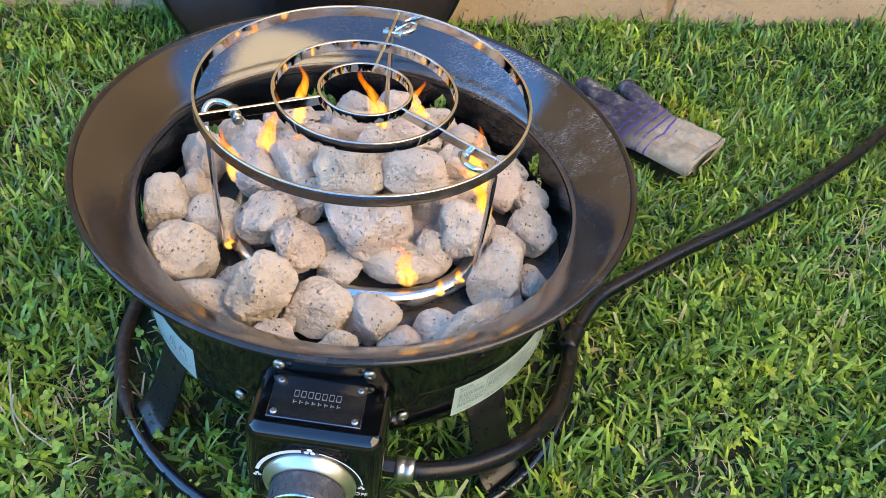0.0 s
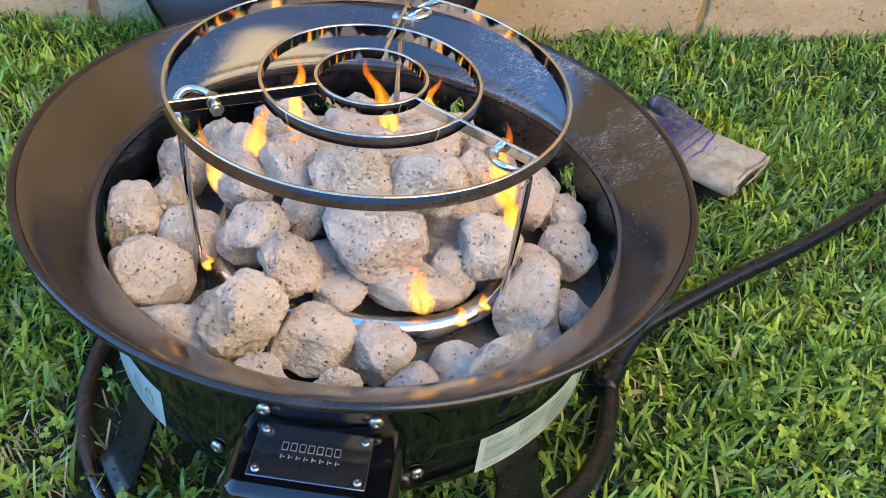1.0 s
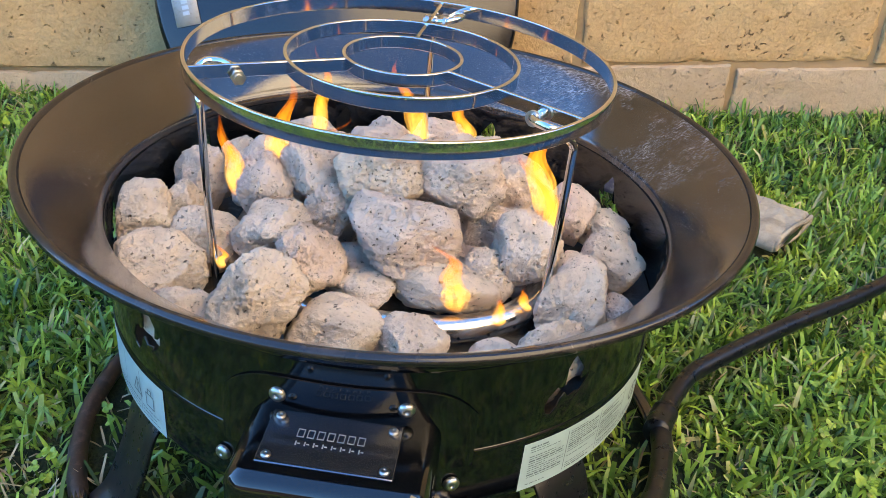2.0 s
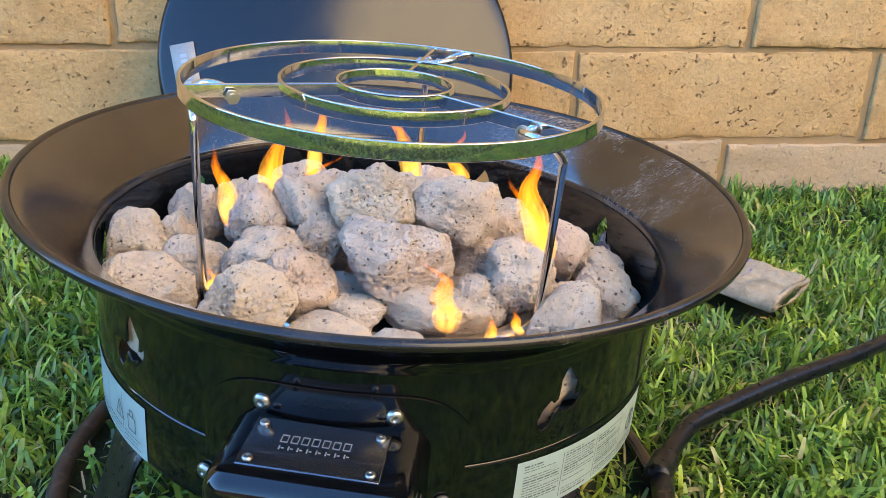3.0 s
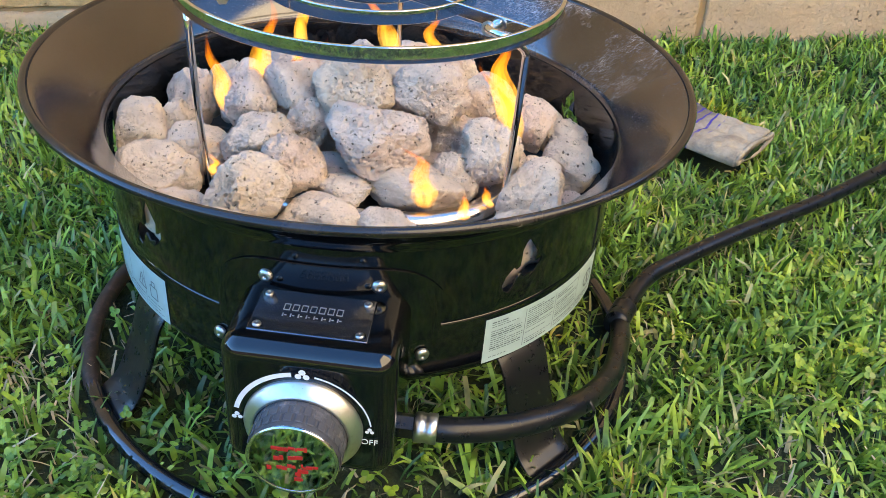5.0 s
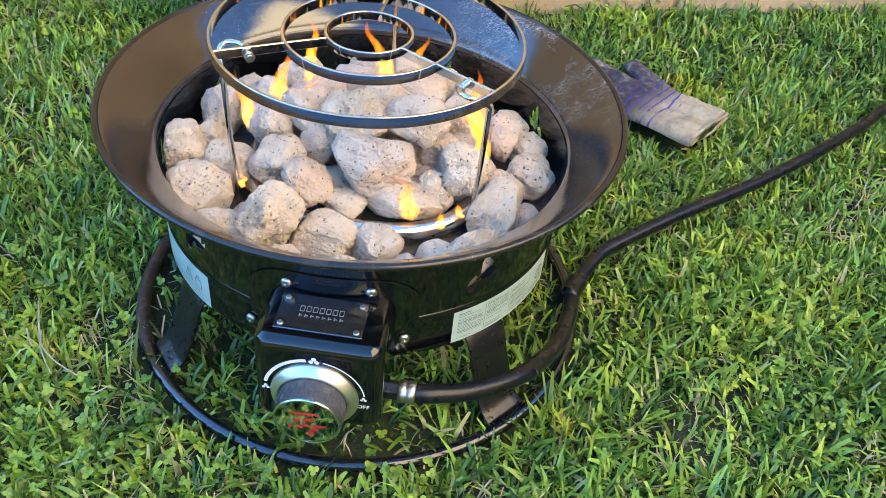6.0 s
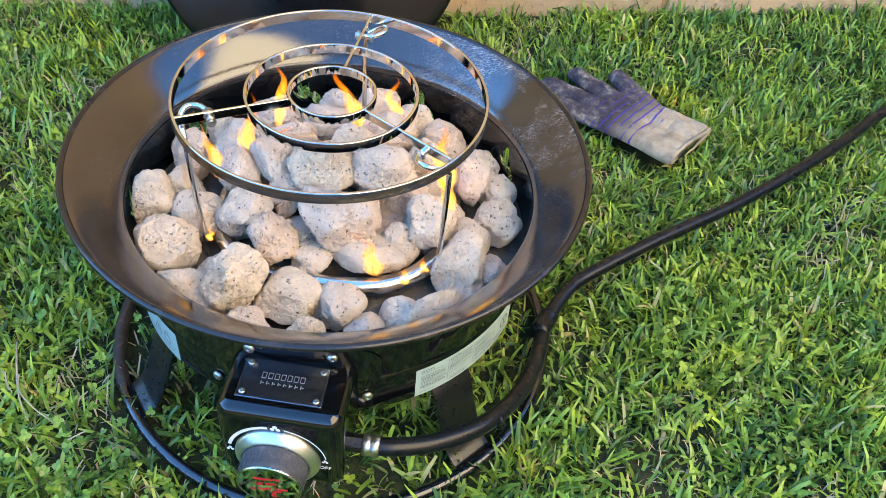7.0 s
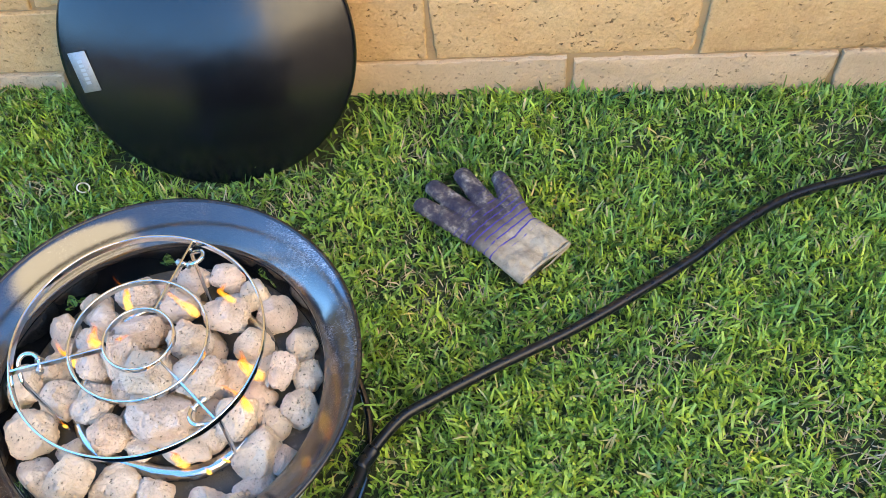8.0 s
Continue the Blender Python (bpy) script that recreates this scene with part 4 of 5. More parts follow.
# ---- stones ----
def stone(x, y, z, w, d, h, turn=0.0, pit=1.0, detail=6, tip=0.0):
    """One lava stone of half sizes w, d, h: a broken lump with gas pits."""
    stone.count += 1
    s = stone.count * 7.31
    bm = bmesh.new()
    bmesh.ops.create_icosphere(bm, subdivisions=detail, radius=1)
    rng = random.Random(stone.count * 3 + 1)
    cuts = []
    for k in range(10):
        nrm = Vector((rng.gauss(0, 1), rng.gauss(0, 1), rng.gauss(0, 1))).normalized()
        cuts.append((nrm, rng.uniform(0.70, 1.0)))
    shape = []
    for v in bm.verts:
        p = v.co.copy()
        q = p + Vector((s, -s, s * 0.5))
        # broken faces: a ball cut by planes, with worn edges
        k = sum(max(0.02, p.dot(nrm) / dist) ** 18 for nrm, dist in cuts)
        k = min(1.06, k ** (-1 / 18)) * (1 + 0.16 * noise.noise(q * 1.2))
        k += 0.085 * noise.noise(q * 2.4) - 0.06 * abs(noise.noise(q * 3.1 + Vector((5, 0, 0))))
        shape.append((p, q, k))
    size = [0.895 * max(abs(p[i]) * k for p, q, k in shape) for i in range(3)]
    fine = 0.024 / ((w + d + h) / 3)
    for v, (p, q, k) in zip(bm.verts, shape):
        rough = min(1.0, max(0.25, 0.62 + 1.1 * noise.noise(q * 1.5 + Vector((3, 3, 3))))) * pit
        k += fine * 0.036 * noise.fractal(q * 6.5, 0.7, 2.1, 4) * (0.5 + rough)
        if detail > 3 and p.y < 0.75:
            for scale, reach, deep in ((6.0, 0.38, 0.105), (12.0, 0.42, 0.075)):
                far = noise.voronoi(q * scale / fine)[0][0] + 0.25 * noise.noise(q * scale * 2.2)
                k -= fine * rough * deep * max(0.0, 1 - (far / reach) ** 3) if far > 0 else fine * rough * deep
        v.co = Vector((p.x * k * w / size[0], p.y * k * d / size[1], p.z * k * h / size[2]))
    ob_m = pose(0, 0, 0, 0, tip, turn)
    # where a stone leans on the drum it is worn flat
    for v in bm.verts:
        c = ob_m @ v.co
        r = math.hypot(x + c.x, y + c.y)
        if r > 0.185:
            fit = 0.185 + 0.006 * (1 - math.exp((0.185 - r) / 0.006))
            c.x += (x + c.x) * (fit / r - 1)
            c.y += (y + c.y) * (fit / r - 1)
        v.co = c
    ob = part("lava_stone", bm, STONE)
    ob.matrix_world = LAWN @ pose(x, y, z)
    tagged(ob, "pale smooth-worn lava stone in the fire bowl" if pit < 0.5 else "pale pitted lava stone in the fire bowl", "stone", "lava stones in the fire bowl")
    return ob


stone.count = 0


def build_stones():
    # front row along the flange
    stone(-0.106, -0.137, 0.190, 0.026, 0.020, 0.024, -38, 0.8)
    stone(-0.056, -0.134, 0.212, 0.023, 0.029, 0.026, -35, 1.0, 6, -30)
    stone(-0.076, -0.146, 0.186, 0.019, 0.019, 0.019, 10)
    stone(-0.013, -0.127, 0.188, 0.028, 0.024, 0.022, pit=0.7)
    stone(0.032, -0.125, 0.185, 0.022, 0.021, 0.020, pit=0.7)
    stone(0.095, -0.118, 0.171, 0.026, 0.021, 0.019, -10, 0.4)
    stone(0.138, -0.087, 0.175, 0.024, 0.015, 0.016, 35, 0.6)
    stone(0.059, -0.146, 0.181, 0.019, 0.018, 0.017, 0, 0.7)
    stone(0.010, -0.160, 0.180, 0.016, 0.015, 0.017)
    stone(-0.040, -0.165, 0.182, 0.020, 0.016, 0.019)
    stone(0.114, -0.129, 0.188, 0.031, 0.014, 0.028, 42)
    stone(-0.086, -0.098, 0.177, 0.018, 0.018, 0.014, 20, 0.7)
    # left side
    stone(-0.138, -0.091, 0.194, 0.029, 0.030, 0.021, -20, 0.8)
    stone(-0.168, -0.037, 0.199, 0.021, 0.024, 0.022, 0, 0.9)
    stone(-0.149, -0.006, 0.187, 0.019, 0.023, 0.024, 15, 1.0)
    stone(-0.124, -0.040, 0.188, 0.022, 0.025, 0.021, 0, 0.6)
    stone(-0.158, 0.044, 0.190, 0.021, 0.024, 0.025, 0, 0.9)
    stone(-0.137, 0.085, 0.188, 0.020, 0.022, 0.020)
    stone(-0.112, 0.066, 0.196, 0.021, 0.024, 0.022, 20)
    stone(-0.112, 0.032, 0.200, 0.021, 0.021, 0.023, 40)
    # right side
    stone(0.136, -0.053, 0.186, 0.024, 0.029, 0.028, -25, 0.35)
    stone(0.136, -0.008, 0.177, 0.022, 0.021, 0.019, 0, 0.5)
    stone(0.164, -0.053, 0.181, 0.014, 0.018, 0.015, 0, 0.9)
    stone(0.163, 0.013, 0.184, 0.023, 0.024, 0.021, 10, 0.6)
    stone(0.156, 0.058, 0.184, 0.021, 0.022, 0.019, 0, 0.5)
    stone(0.137, 0.102, 0.180, 0.020, 0.024, 0.019, 0, 0.5)
    stone(0.129, 0.053, 0.198, 0.019, 0.025, 0.021, 10, 0.5)
    stone(0.092, 0.135, 0.183, 0.024, 0.027, 0.021, -20, 0.8)
    stone(0.058, 0.152, 0.193, 0.020, 0.022, 0.018)
    # the heap in the middle
    stone(0.096, -0.022, 0.202, 0.024, 0.026, 0.025, 0, 0.8)
    stone(0.014, -0.046, 0.217, 0.036, 0.028, 0.027, 8, 1.3)
    stone(0.047, -0.066, 0.193, 0.034, 0.021, 0.020, -12, 0.25)
    stone(0.071, -0.042, 0.190, 0.019, 0.022, 0.020, 0, 0.7)
    stone(-0.007, -0.073, 0.189, 0.022, 0.018, 0.014, 0, 0.5)
    stone(-0.042, -0.073, 0.205, 0.022, 0.024, 0.022, 0, 1.0)
    stone(-0.074, -0.044, 0.204, 0.025, 0.025, 0.020, 0, 1.3)
    stone(-0.012, -0.006, 0.240, 0.031, 0.026, 0.026, 0, 1.3)
    stone(0.046, 0.006, 0.234, 0.030, 0.026, 0.023, 10, 1.1)
    stone(-0.060, 0.014, 0.224, 0.025, 0.028, 0.024, 30, 1.3)
    stone(-0.044, -0.018, 0.210, 0.018, 0.021, 0.020, 0, 1.2)
    stone(0.069, 0.026, 0.192, 0.024, 0.025, 0.022, 0, 0.6)
    stone(-0.094, 0.006, 0.212, 0.021, 0.024, 0.023, 15, 0.8)
    stone(-0.056, 0.058, 0.214, 0.028, 0.022, 0.022, 0, 1.0)
    stone(0.010, 0.058, 0.218, 0.027, 0.024, 0.024, -10, 0.9)
    stone(0.086, 0.076, 0.196, 0.024, 0.024, 0.023, 0, 0.6)
    stone(0.038, 0.106, 0.207, 0.030, 0.025, 0.019, 0, 0.9)
    stone(-0.031, 0.110, 0.204, 0.027, 0.023, 0.022, 10, 0.6)
    stone(-0.088, 0.113, 0.200, 0.025, 0.026, 0.022, -20, 1.0)
    stone(0.013, 0.170, 0.192, 0.023, 0.018, 0.020, 0, 0.6)
    stone(-0.026, 0.152, 0.194, 0.022, 0.021, 0.020)
    # deep fillers that carry the heap
    for x, y in ((0.0, 0.0), (0.045, 0.03), (-0.04, 0.03), (0.02, 0.07), (-0.06, 0.08), (0.05, -0.02), (0.09, 0.07), (-0.09, 0.03), (0.10, 0.02), (-0.02, -0.04), (0.05, -0.035), (-0.085, -0.02), (0.105, -0.005), (0.03, 0.13), (-0.06, 0.13)):
        stone(x, y, 0.177, 0.026, 0.026, 0.018, detail=3)


def flame(x, y, z, w, h, lean_x=0.0, lean_y=0.0, turn=0.0):
    """A tongue of fire: a flattened, bent drop."""
    flame.count += 1
    w *= 0.8
    s = flame.count * 3.7
    bm = bmesh.new()
    n = 22
    for shell, tall in ((1.0, 1.0), (0.72, 0.86), (0.45, 0.68)):
        rings = []
        for k in range(n + 1):
            u = k / n * tall
            r = shell * w * (math.sin(math.pi * min(1, u / tall * 1.02) ** 0.62) ** 0.9 + 0.02) * (1 - 0.45 * u)
            ox = lean_x * u ** 1.5 * h + w * 1.3 * noise.noise((s, u * 2.6, 0)) * u * 2
            oy = lean_y * u ** 1.5 * h + w * 0.6 * noise.noise((0, u * 2.6, s)) * u * 2
            ring = []
            for j in range(14):
                a = 2 * math.pi * j / 14
                wob = 1 + 0.45 * noise.noise((math.cos(a) + s, math.sin(a), u * 4))
                ring.append(bm.verts.new((ox + r * math.cos(a) * wob, oy + 0.45 * r * math.sin(a) * wob, u * h)))
            rings.append(ring)
        for a, b in zip(rings, rings[1:]):
            for j in range(14):
                bm.faces.new((a[j], a[(j + 1) % 14], b[(j + 1) % 14], b[j]))
    ob = part("flame", bm, FLAME)
    ob.visible_shadow = False
    ob.matrix_world = LAWN @ pose(x, y, z, 0, 0, turn)
    return tagged(ob, "yellow and orange gas flame between the stones", "flame", "flames in the fire bowl")


flame.count = 0


def build_flames():
    flame(-0.112, -0.004, 0.205, 0.011, 0.062, -0.25, 0.1)
    flame(-0.092, 0.020, 0.208, 0.013, 0.085, 0.12, 0.0, 20)
    flame(-0.062, 0.028, 0.205, 0.010, 0.055, 0.15, 0.1)
    flame(-0.075, 0.075, 0.215, 0.009, 0.080, 0.1, 0.1)
    flame(0.112, -0.018, 0.200, 0.012, 0.075, -0.3, 0.1)
    flame(0.110, 0.030, 0.203, 0.015, 0.084, -0.30, 0.0, 15)
    flame(0.056, -0.088, 0.190, 0.012, 0.050, -0.2, 0.0)
    flame(0.005, 0.092, 0.215, 0.014, 0.075, -0.3, 0.0)
    flame(0.040, 0.120, 0.205, 0.010, 0.060, -0.2, 0.0)
    flame(-0.102, -0.072, 0.188, 0.005, 0.020)
    flame(-0.108, -0.050, 0.188, 0.005, 0.018)
    flame(0.102, -0.070, 0.186, 0.005, 0.020)
    flame(0.085, -0.088, 0.184, 0.006, 0.024)


# ---- lid, hose, glove ----
def build_lid():
    m = LAWN @ pose(-0.158, 0.555, 0.213, 0, 0, 16.0) @ pose(0, 0, 0, -25.65, 0, 0) @ pose(0, 0, 0, 90, 0, 0)
    lid = thing("bowl_lid", "round satin black metal lid leaning on its edge against the wall", "lid", m)
    bm = bmesh.new()
    prof = [(0.232, -0.012), (0.2325, -0.004), (0.231, 0.001), (0.226, 0.004)]
    for k in range(1, 13):
        u = 1 - k / 12
        prof.append((0.226 * u + (0.00001 if k == 12 else 0.0), 0.004 + 0.030 * (1 - u * u)))
    lathe(bm, prof, 128)
    bmesh.ops.remove_doubles(bm, verts=bm.verts[:], dist=0.0001)
    bmesh.ops.recalc_face_normals(bm, faces=bm.faces[:])
    thick(part("shell", bm, LID, lid, "shallow domed satin black shell"), 0.0012, 0)
    bm = bmesh.new()
    box(bm, (-0.0155, -0.0330, 0), (0.0155, 0.0330, 0.0014), 0.0006, 1)
    pm = pose(-0.1955, -0.0215, 0.0125, 0, 0, 0) @ pose(0, 0, 0, 0, -13, 11)
    plate = part("badge", moved(bm, pm), BADGE, lid, "small brushed metal badge")
    bm = bmesh.new()
    for k in range(6):
        box(bm, (-0.004, -0.020 + k * 0.007, 0.0012), (0.004, -0.0155 + k * 0.007, 0.0018))
    part("badge_mark", moved(bm, pm), LETTER, plate, "maker's mark as plain bars", smooth=False)


def build_hose():
    hose = thing("gas_hose", "black rubber gas hose lying across the grass", "hose")
    bm = bmesh.new()
    pts = spline([(0.074, -0.2015, 0.0905), (0.100, -0.198, 0.089), (0.136, -0.182, 0.083), (0.179, -0.146, 0.073), (0.212, -0.085, 0.052), (0.228, -0.020, 0.036),
                  (0.2345, 0.030, 0.030), (0.262, 0.088, 0.032), (0.297, 0.124, 0.034), (0.372, 0.190, 0.036), (0.469, 0.272, 0.035), (0.558, 0.356, 0.036),
                  (0.650, 0.452, 0.036), (0.716, 0.530, 0.037), (0.799, 0.609, 0.036), (0.893, 0.667, 0.034), (1.00, 0.722, 0.033), (1.20, 0.78, 0.033), (1.6, 0.80, 0.033), (2.4, 0.70, 0.03)], 10)
    tube(bm, pts, lambda s: 0.0088 if s < 0.32 else 0.0082, 14)
    part("hose_body", bm, RUBBER, hose)
    bm = bmesh.new()
    moved_m = pose(0.0690, -0.2015, 0.0905, 0, 90, 0)
    lathe(bm, [(0.0085, 0), (0.0104, 0.0006), (0.0104, 0.0055), (0.0099, 0.0062), (0.0099, 0.0085), (0.0104, 0.0092), (0.0104, 0.0150), (0.0085, 0.0156)], 24)
    part("crimp_sleeve", moved(bm, moved_m), ZINC, hose, "bright crimped sleeve")
    bm = bmesh.new()
    tube(bm, spline([(0.2265, 0.008, 0.0335), (0.2330, 0.027, 0.0300), (0.2380, 0.040, 0.0305)], 5), 0.0112, 14)
    part("clip_band", bm, RUBBER, hose, "black rubber band round hose and base ring")
    bm = bmesh.new()
    cm = pose(0.1865, -0.137, 0.066) @ Matrix.Rotation(radians(57), 4, "Z") @ pose(0, 0, 0, 0, 90, 0)
    lathe(bm, [(0.0102, -0.0016), (0.0112, -0.0016), (0.0112, 0.0016), (0.0102, 0.0016)], 20)
    part("cable_tie", moved(bm, cm), STRAP, hose, "thin black cable tie")


def build_glove():
    """Glove lying palm up: puffed out of its outline."""
    cuff = Vector((0.419, 0.385))
    tip = Vector((0.245, 0.500))
    ax = (tip - cuff).normalized()
    ay = Vector((-ax.y, ax.x))

    def local(x, y):
        v = Vector((x, y)) - cuff
        return Vector((v.dot(ax), v.dot(ay)))

    caps = [(Vector((0.120, 0.036)), Vector((0.216, 0.054)), 0.0200, 0.0155), (Vector((0.125, 0.010)), Vector((0.228, 0.015)), 0.0205, 0.0168),
            (Vector((0.120, -0.018)), Vector((0.214, -0.038)), 0.0205, 0.0165), (Vector((0.080, -0.036)), Vector((0.166, -0.080)), 0.0240, 0.0165)]

    def inside(x, y, closed=True):
        best = 1.0
        # palm and cuff
        half = 0.0575 if x < 0.03 else 0.0575 - 0.004 * min(1, (x - 0.03) / 0.06) - 0.004 * max(0, (x - 0.10) / 0.04)
        mid = -0.006 + 0.012 * max(0.0, min(1.0, (x - 0.06) / 0.08))
        d = max(abs(y - mid) - half, -x if closed else -1.0, x - 0.150)
        best = min(best, d)
        for a, b, r0, r1 in caps:
            p, ab = Vector((x, y)) - a, b - a
            u = max(0.0, min(1.0, p.dot(ab) / ab.length_squared))
            best = min(best, (p - ab * u).length - (r0 + (r1 - r0) * u))
        return best

    bm = bmesh.new()
    step = 0.0022
    nx, ny = int(0.275 / step), int(0.17 / step)
    top, low = {}, {}
    for i in range(nx):
        for j in range(ny):
            x, y = -0.004 + i * step, -0.088 + j * step
            d = inside(x, y)
            if d < 0.0012:
                depth = min(1.0, max(0.0, -inside(x, y, False)) / 0.016)
                puff = 0.0125 * math.sqrt(max(0.0, 1 - (1 - depth) ** 2)) * (1.12 - 0.12 * min(1.0, max(0.0, x) / 0.06))
                wr = 0.0050 * noise.fractal(Vector((x * 38, y * 38, 1.7)), 1.0, 2.0, 3) * depth
                hole = -0.005 * math.exp(-(((y + 0.012) / 0.010) ** 2)) * max(0.0, 1 - x / 0.05)
                top[i, j] = bm.verts.new((x, y, puff + wr + hole))
                low[i, j] = bm.verts.new((x, y, -0.35 * puff))
    for i, j in list(top):
        q = [(i, j), (i + 1, j), (i + 1, j + 1), (i, j + 1)]
        if all(k in top for k in q):
            bm.faces.new([top[k] for k in q])
            bm.faces.new([low[k] for k in q[::-1]])
    rim = [e for e in bm.edges if len(e.link_faces) == 1]
    bmesh.ops.bridge_loops(bm, edges=rim)
    bmesh.ops.smooth_vert(bm, verts=bm.verts[:], factor=0.5, use_axis_x=True, use_axis_y=True, use_axis_z=True)
    loose = [v for v in bm.verts if not v.link_faces]
    bmesh.ops.delete(bm, geom=loose, context="VERTS")
    m = Matrix.Identity(4)
    for k in range(2):
        m[k][0], m[k][1], m[k][3] = ax[k], ay[k], cuff[k]
    m[2][3] = 0.034
    gl = thing("work_glove", "worn cream knit work glove with dark rubber palm on the grass", "glove", LAWN @ m)
    part("glove_body", bm, GLOVE, gl)
    bm = bmesh.new()
    pts = []
    for k in range(40):
        a = 2 * math.pi * k / 40
        pts.append((-0.001 + 0.0025 * math.sin(2.5 * math.cos(a)), 0.053 * math.cos(a) - 0.006, 0.0045 + (0.0082 + 0.0012 * math.cos(a)) * math.sin(a) + 0.0013 * math.sin(5 * a)))
    tube(bm, pts, 0.0028, 8, closed=True)
    part("cuff_hem", bm, GLOVE, gl, "rolled cream cuff hem")
    # the cuff is closed; a dark patch stands in for its shaded inside
    bm = bmesh.new()
    vs = [bm.verts.new((-0.0040, (0.030 + 0.004 * math.sin(2.1 * k)) * math.cos(2 * math.pi * k / 24) + 0.004, 0.0048 + (0.0046 + 0.0012 * math.sin(1.7 * k)) * math.sin(2 * math.pi * k / 24))) for k in range(24)]
    bm.faces.new(vs)
    part("cuff_shade_patch", bm, HOLE_SHADE, gl, "flat dark patch painted for the shade inside the cuff")


# ---- grass ----
def soft_noise(x, y, cell, seed):
    """Smooth values from 0 to 1 over the plane, with lumps of about that size."""
    table = np.random.default_rng(seed).uniform(0, 1, (64, 64))
    u, v = x / cell, y / cell
    i, j = np.floor(u).astype(int), np.floor(v).astype(int)
    fu, fv = u - i, v - j
    fu, fv = fu * fu * (3 - 2 * fu), fv * fv * (3 - 2 * fv)
    a, b = table[i % 64, j % 64], table[(i + 1) % 64, j % 64]
    c, d = table[i % 64, (j + 1) % 64], table[(i + 1) % 64, (j + 1) % 64]
    return (a * (1 - fu) + b * fu) * (1 - fv) + (c * (1 - fu) + d * fu) * fv


def blades(name, count, area, length, width, material, label, seed, spread=0.85, keep=None, segs=3):
    """One mesh of bent, tapering blades over area = (x0, x1, y0, y1) of the world."""
    rng = np.random.default_rng(seed)
    x, y = rng.uniform(area[0], area[1], count), rng.uniform(area[2], area[3], count)
    if keep is not None:
        ok = keep(x, y, rng)
        x, y = x[ok], y[ok]
    n = len(x)
    L = length[0] + (length[1] - length[0]) * rng.beta(1.6, 2.6, n)
    W = rng.uniform(width[0], width[1], n)
    # tufts: blades of one tuft lean one way and have about one length
    L *= 0.62 + 0.5 * soft_noise(x, y, 0.035, 21) + 0.35 * soft_noise(x, y, 0.11, 22)
    az = 4 * np.pi * soft_noise(x, y, 0.03, 23) + rng.normal(0, 1.7, n)
    blunt = np.where(rng.uniform(0, 1, n) < 0.6, rng.uniform(0.45, 0.75, n), 0.08)
    tilt0 = np.abs(rng.normal(0.38, 0.42, n)) * spread
    bend = np.abs(rng.normal(0.65, 0.5, n)) * spread
    dx, dy = np.cos(az), np.sin(az)
    twist = rng.uniform(-0.9, 0.9, n)
    px, py, pz = x.copy(), y.copy(), ground_z(x, y) - 0.002
    verts = np.empty((n, 2 * segs + 2, 3))
    for k in range(segs + 1):
        u = k / segs
        th = tilt0 + bend * u
        w = W * (0.75 + 0.35 * min(1, 2.5 * u)) * (1 - (1 - blunt) * u ** 2.2)
        ca, sa = np.cos(az + np.pi / 2 + twist * u), np.sin(az + np.pi / 2 + twist * u)
        verts[:, 2 * k] = np.stack([px - ca * w / 2, py - sa * w / 2, pz], 1)
        verts[:, 2 * k + 1] = np.stack([px + ca * w / 2, py + sa * w / 2, pz + w * 0.18 * np.sin(twist * 3)], 1)
        st = L / segs
        px, py, pz = px + dx * np.sin(th) * st, py + dy * np.sin(th) * st, pz + np.maximum(np.cos(th), -0.25) * st
    nv = 2 * segs + 2
    base = (np.arange(n) * nv)[:, None]
    faces = []
    for k in range(segs):
        faces.append(base + np.array([2 * k, 2 * k + 1, 2 * k + 3]))
        faces.append(base + np.array([2 * k, 2 * k + 3, 2 * k + 2]))
    tri = np.concatenate(faces)
    me = bpy.data.meshes.new(name)
    me.vertices.add(n * nv)
    me.vertices.foreach_set("co", verts.reshape(-1))
    me.loops.add(tri.size)
    me.loops.foreach_set("vertex_index", tri.reshape(-1).astype(np.int32))
    me.polygons.add(len(tri))
    me.polygons.foreach_set("loop_start", (np.arange(len(tri)) * 3).astype(np.int32))
    me.polygons.foreach_set("use_smooth", np.ones(len(tri), dtype=bool))
    me.update(calc_edges=True)
    me.materials.append(material)
    ob = new(name, me)
    return tagged(ob, label, "grass", kind="stuff")


def to_lawn(x, y):
    """Lawn coordinates of world points, near enough."""
    a = radians(-TURN)
    xs = x / math.cos(radians(SLOPE))
    return xs * math.cos(a) - y * math.sin(a), xs * math.sin(a) + y * math.cos(a)


def open_ground(x, y, rng):
    lx, ly = to_lawn(x, y)
    ok = y < WALL_Y - 0.004
    r = np.hypot(lx, ly)
    ok &= ~((np.abs(r - 0.2336) < 0.012))
    ok &= ~((r < 0.235) & (rng.uniform(0, 1, len(x)) < 0.55))
    # the glove presses the grass down
    gx, gy = lx - 0.33, ly - 0.445
    u, v = gx * -0.834 + gy * 0.552, gx * -0.552 - gy * 0.834
    ok &= ~((u > -0.10) & (u < 0.09) & (np.abs(v) < 0.043))
    ok &= ~((u > -0.10) & (u < 0.14) & (np.abs(v) < 0.03))
    # the lid
    ok &= ~((ly > 0.44 + (lx + 0.158) * 0.28 + np.abs(lx + 0.158) ** 2 * 1.6) & (np.abs(lx + 0.158) < 0.2) & (rng.uniform(0, 1, len(x)) < 0.8))
    return ok


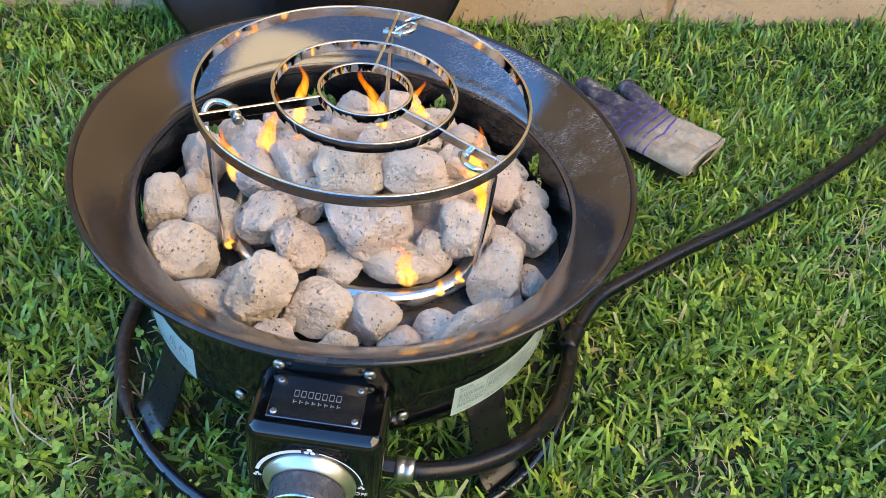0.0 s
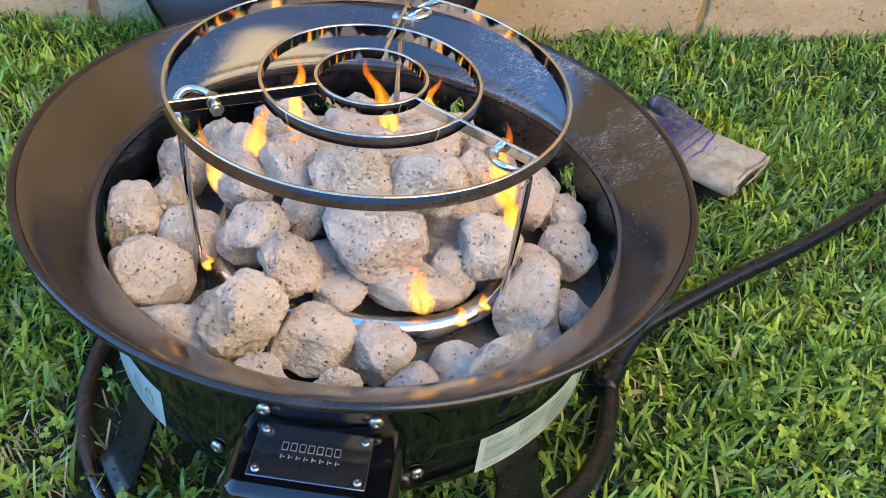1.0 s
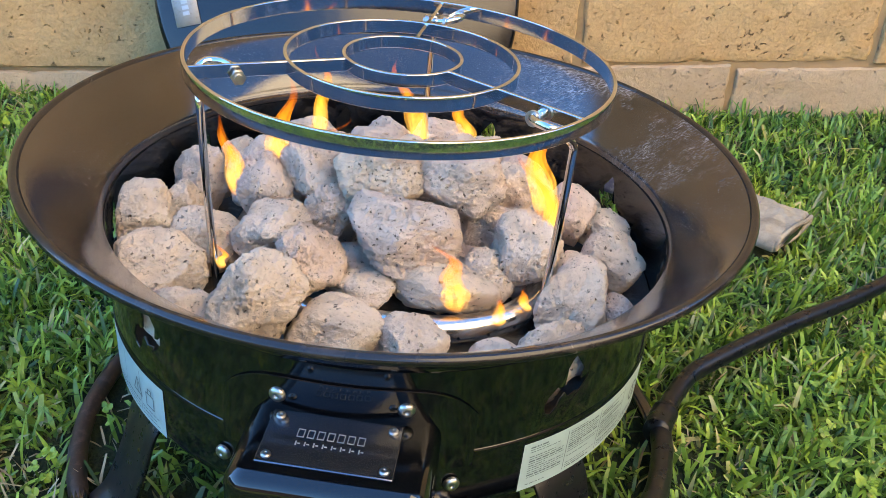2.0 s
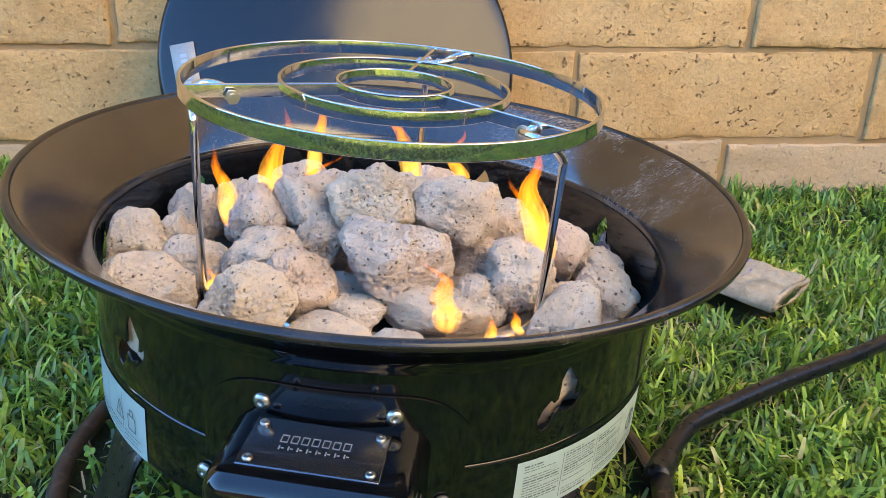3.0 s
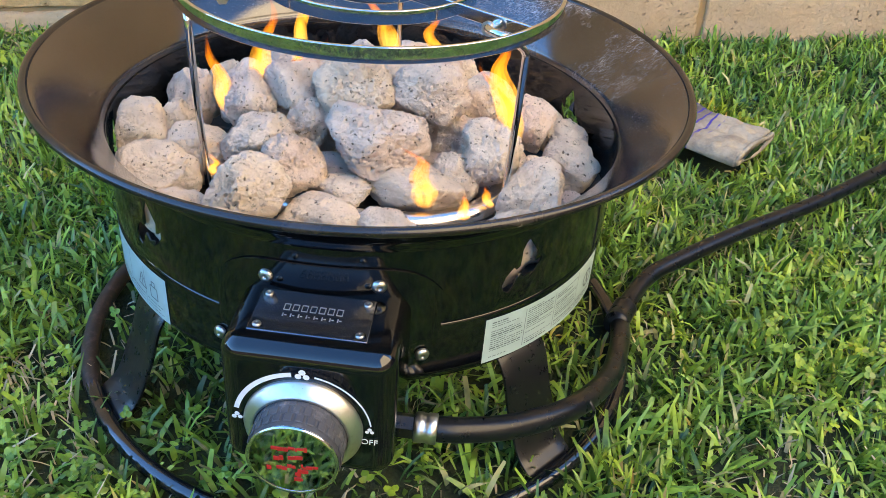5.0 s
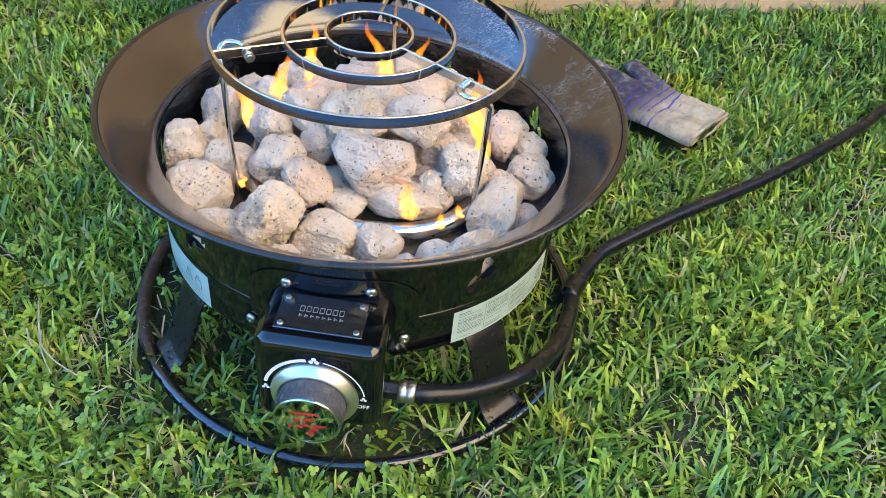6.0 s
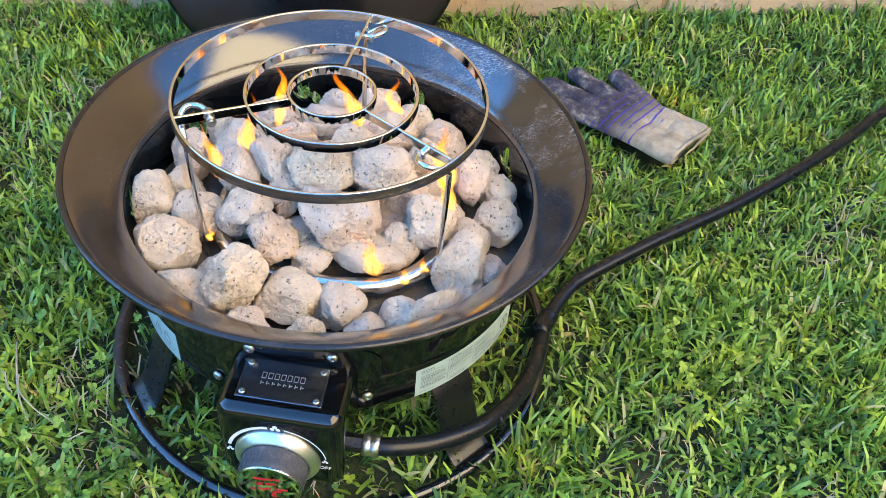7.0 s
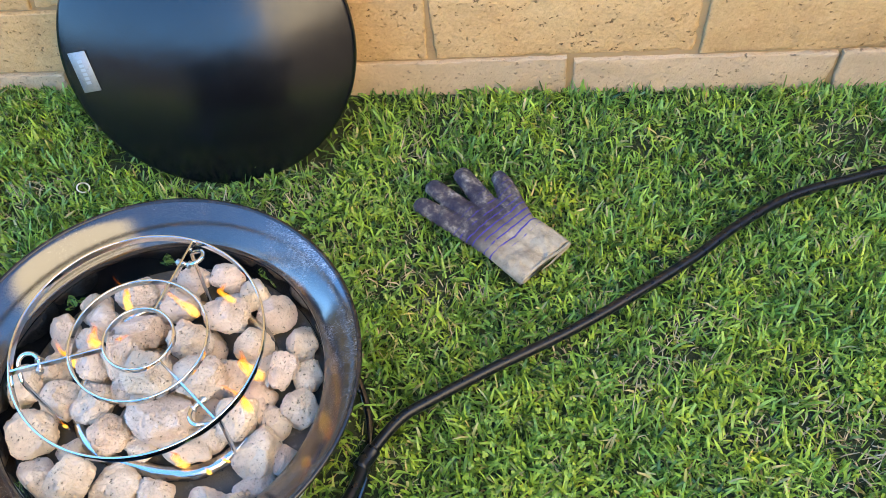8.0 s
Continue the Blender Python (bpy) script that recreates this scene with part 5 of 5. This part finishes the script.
def build_grass():
    near = (-1.15, 1.75, -0.75, 0.69)

    def bare(x, y):
        return soft_noise(x, y, 0.055, 41) + 0.6 * soft_noise(x, y, 0.2, 42)

    def thick_turf(x, y, rng):
        return open_ground(x, y, rng) & ~((bare(x, y) > 0.98) & (rng.uniform(0, 1, len(x)) < 0.66))

    blades("lawn_grass", 82000, near, (0.014, 0.044), (0.0022, 0.0052), GRASS, "bright green mown lawn of broad-bladed grass", 1, 1.05, thick_turf)
    blades("lawn_grass_lying", 80000, near, (0.016, 0.050), (0.0020, 0.0050), GRASS, "green grass blades lying flat in the lawn", 6, 1.9, thick_turf)
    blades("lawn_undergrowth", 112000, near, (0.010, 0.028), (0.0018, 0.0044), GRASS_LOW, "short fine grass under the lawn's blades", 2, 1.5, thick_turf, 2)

    def thatch(x, y, rng):
        return open_ground(x, y, rng) & (bare(x, y) > rng.uniform(0.66, 1.16, len(x)))

    blades("dry_stalks", 46000, near, (0.014, 0.040), (0.0008, 0.0026), STRAW, "dry straw-coloured stalks in the lawn", 3, 1.7, thatch, 2)

    def outer(x, y, rng):
        return (y < WALL_Y - 0.004) & ~((x > near[0]) & (x < near[1]) & (y > near[2]))

    blades("lawn_grass_beyond", 36000, (-3.0, 3.6, -2.2, 0.69), (0.025, 0.060), (0.004, 0.008), GRASS, "the same green lawn further off", 4, 1.0, outer)
    # clover: three round leaflets each
    rng = np.random.default_rng(8)
    verts, faces = [], []
    for k in range(13000):
        x, y = rng.uniform(-0.9, 1.3), rng.uniform(-0.6, 0.66)
        if noise.noise((x * 3.2, y * 3.2, 4.0)) + 0.5 * noise.noise((x * 13, y * 13, 2.0)) < (0.40 if x > 0.20 else 0.16 if y > 0.05 else -0.12):
            continue
        if not open_ground(np.array([x]), np.array([y]), rng)[0]:
            continue
        z = float(ground_z(x, y)) + rng.uniform(0.014, 0.032)
        s, a0 = rng.uniform(0.0016, 0.0034), rng.uniform(0, 6.28)
        tx, ty = rng.normal(0, 0.3), rng.normal(0, 0.3)
        for j in range(3):
            a = a0 + j * 2.094
            cx, cy = x + 0.95 * s * math.cos(a), y + 0.95 * s * math.sin(a)
            i0 = len(verts)
            for q in range(7):
                b = a + math.pi + q * 2 * math.pi / 7
                vx, vy = cx + s * math.cos(b), cy + s * math.sin(b)
                verts.append((vx, vy, z + (vx - x) * tx + (vy - y) * ty + 0.0006 * math.cos(2 * (b - a))))
            faces.append(tuple(range(i0, i0 + 7)))
    me = bpy.data.meshes.new("clover")
    me.from_pydata(verts, [], faces)
    me.materials.append(CLOVER)
    tagged(new("clover", me), "small three-leaved clover in the lawn", "clover", kind="stuff")


def build_litter():
    """A steel ring half sunk in the grass by the lid, and two dry stems."""
    bm = bmesh.new()
    tube(bm, [(0.010 * math.cos(2 * math.pi * k / 32), 0.008 * math.sin(2 * math.pi * k / 32), 0) for k in range(32)], 0.0014, 8, closed=True)
    ob = part("steel_ring", bm, ZINC)
    ob.matrix_world = LAWN @ pose(-0.361, 0.383, 0.022, 38, 22, 30)
    tagged(ob, "small steel ring lying in the grass", "ring")
    runs = (((-0.312, -0.111), (-0.300, -0.135), (-0.285, -0.165), (-0.270, -0.185), (-0.257, -0.199)), ((-0.290, -0.150), (-0.283, -0.166), (-0.262, -0.182), (-0.232, -0.198)),
            ((-0.305, -0.150), (-0.296, -0.163), (-0.288, -0.170)))
    for n, run in enumerate(runs):
        cx, cy = run[0]
        bm = bmesh.new()
        pts = spline([(x - cx, y - cy, 0.0025 * math.sin(2.3 * k + n)) for k, (x, y) in enumerate(run)], 6)
        tube(bm, pts, lambda u: 0.0012 - 0.0005 * u, 6)
        ob = part("dry_stem", bm, STRAW)
        ob.matrix_world = LAWN @ pose(cx, cy, 0.037)
        tagged(ob, "thin dry straw stem lying on the lawn", "stem", "dry stems on the lawn")


build_ground()
build_wall()
build_house()
build_dark_screens()
build_bowl()
build_trivet()
build_stones()
build_flames()
build_lid()
build_hose()
build_glove()
build_grass()
build_litter()
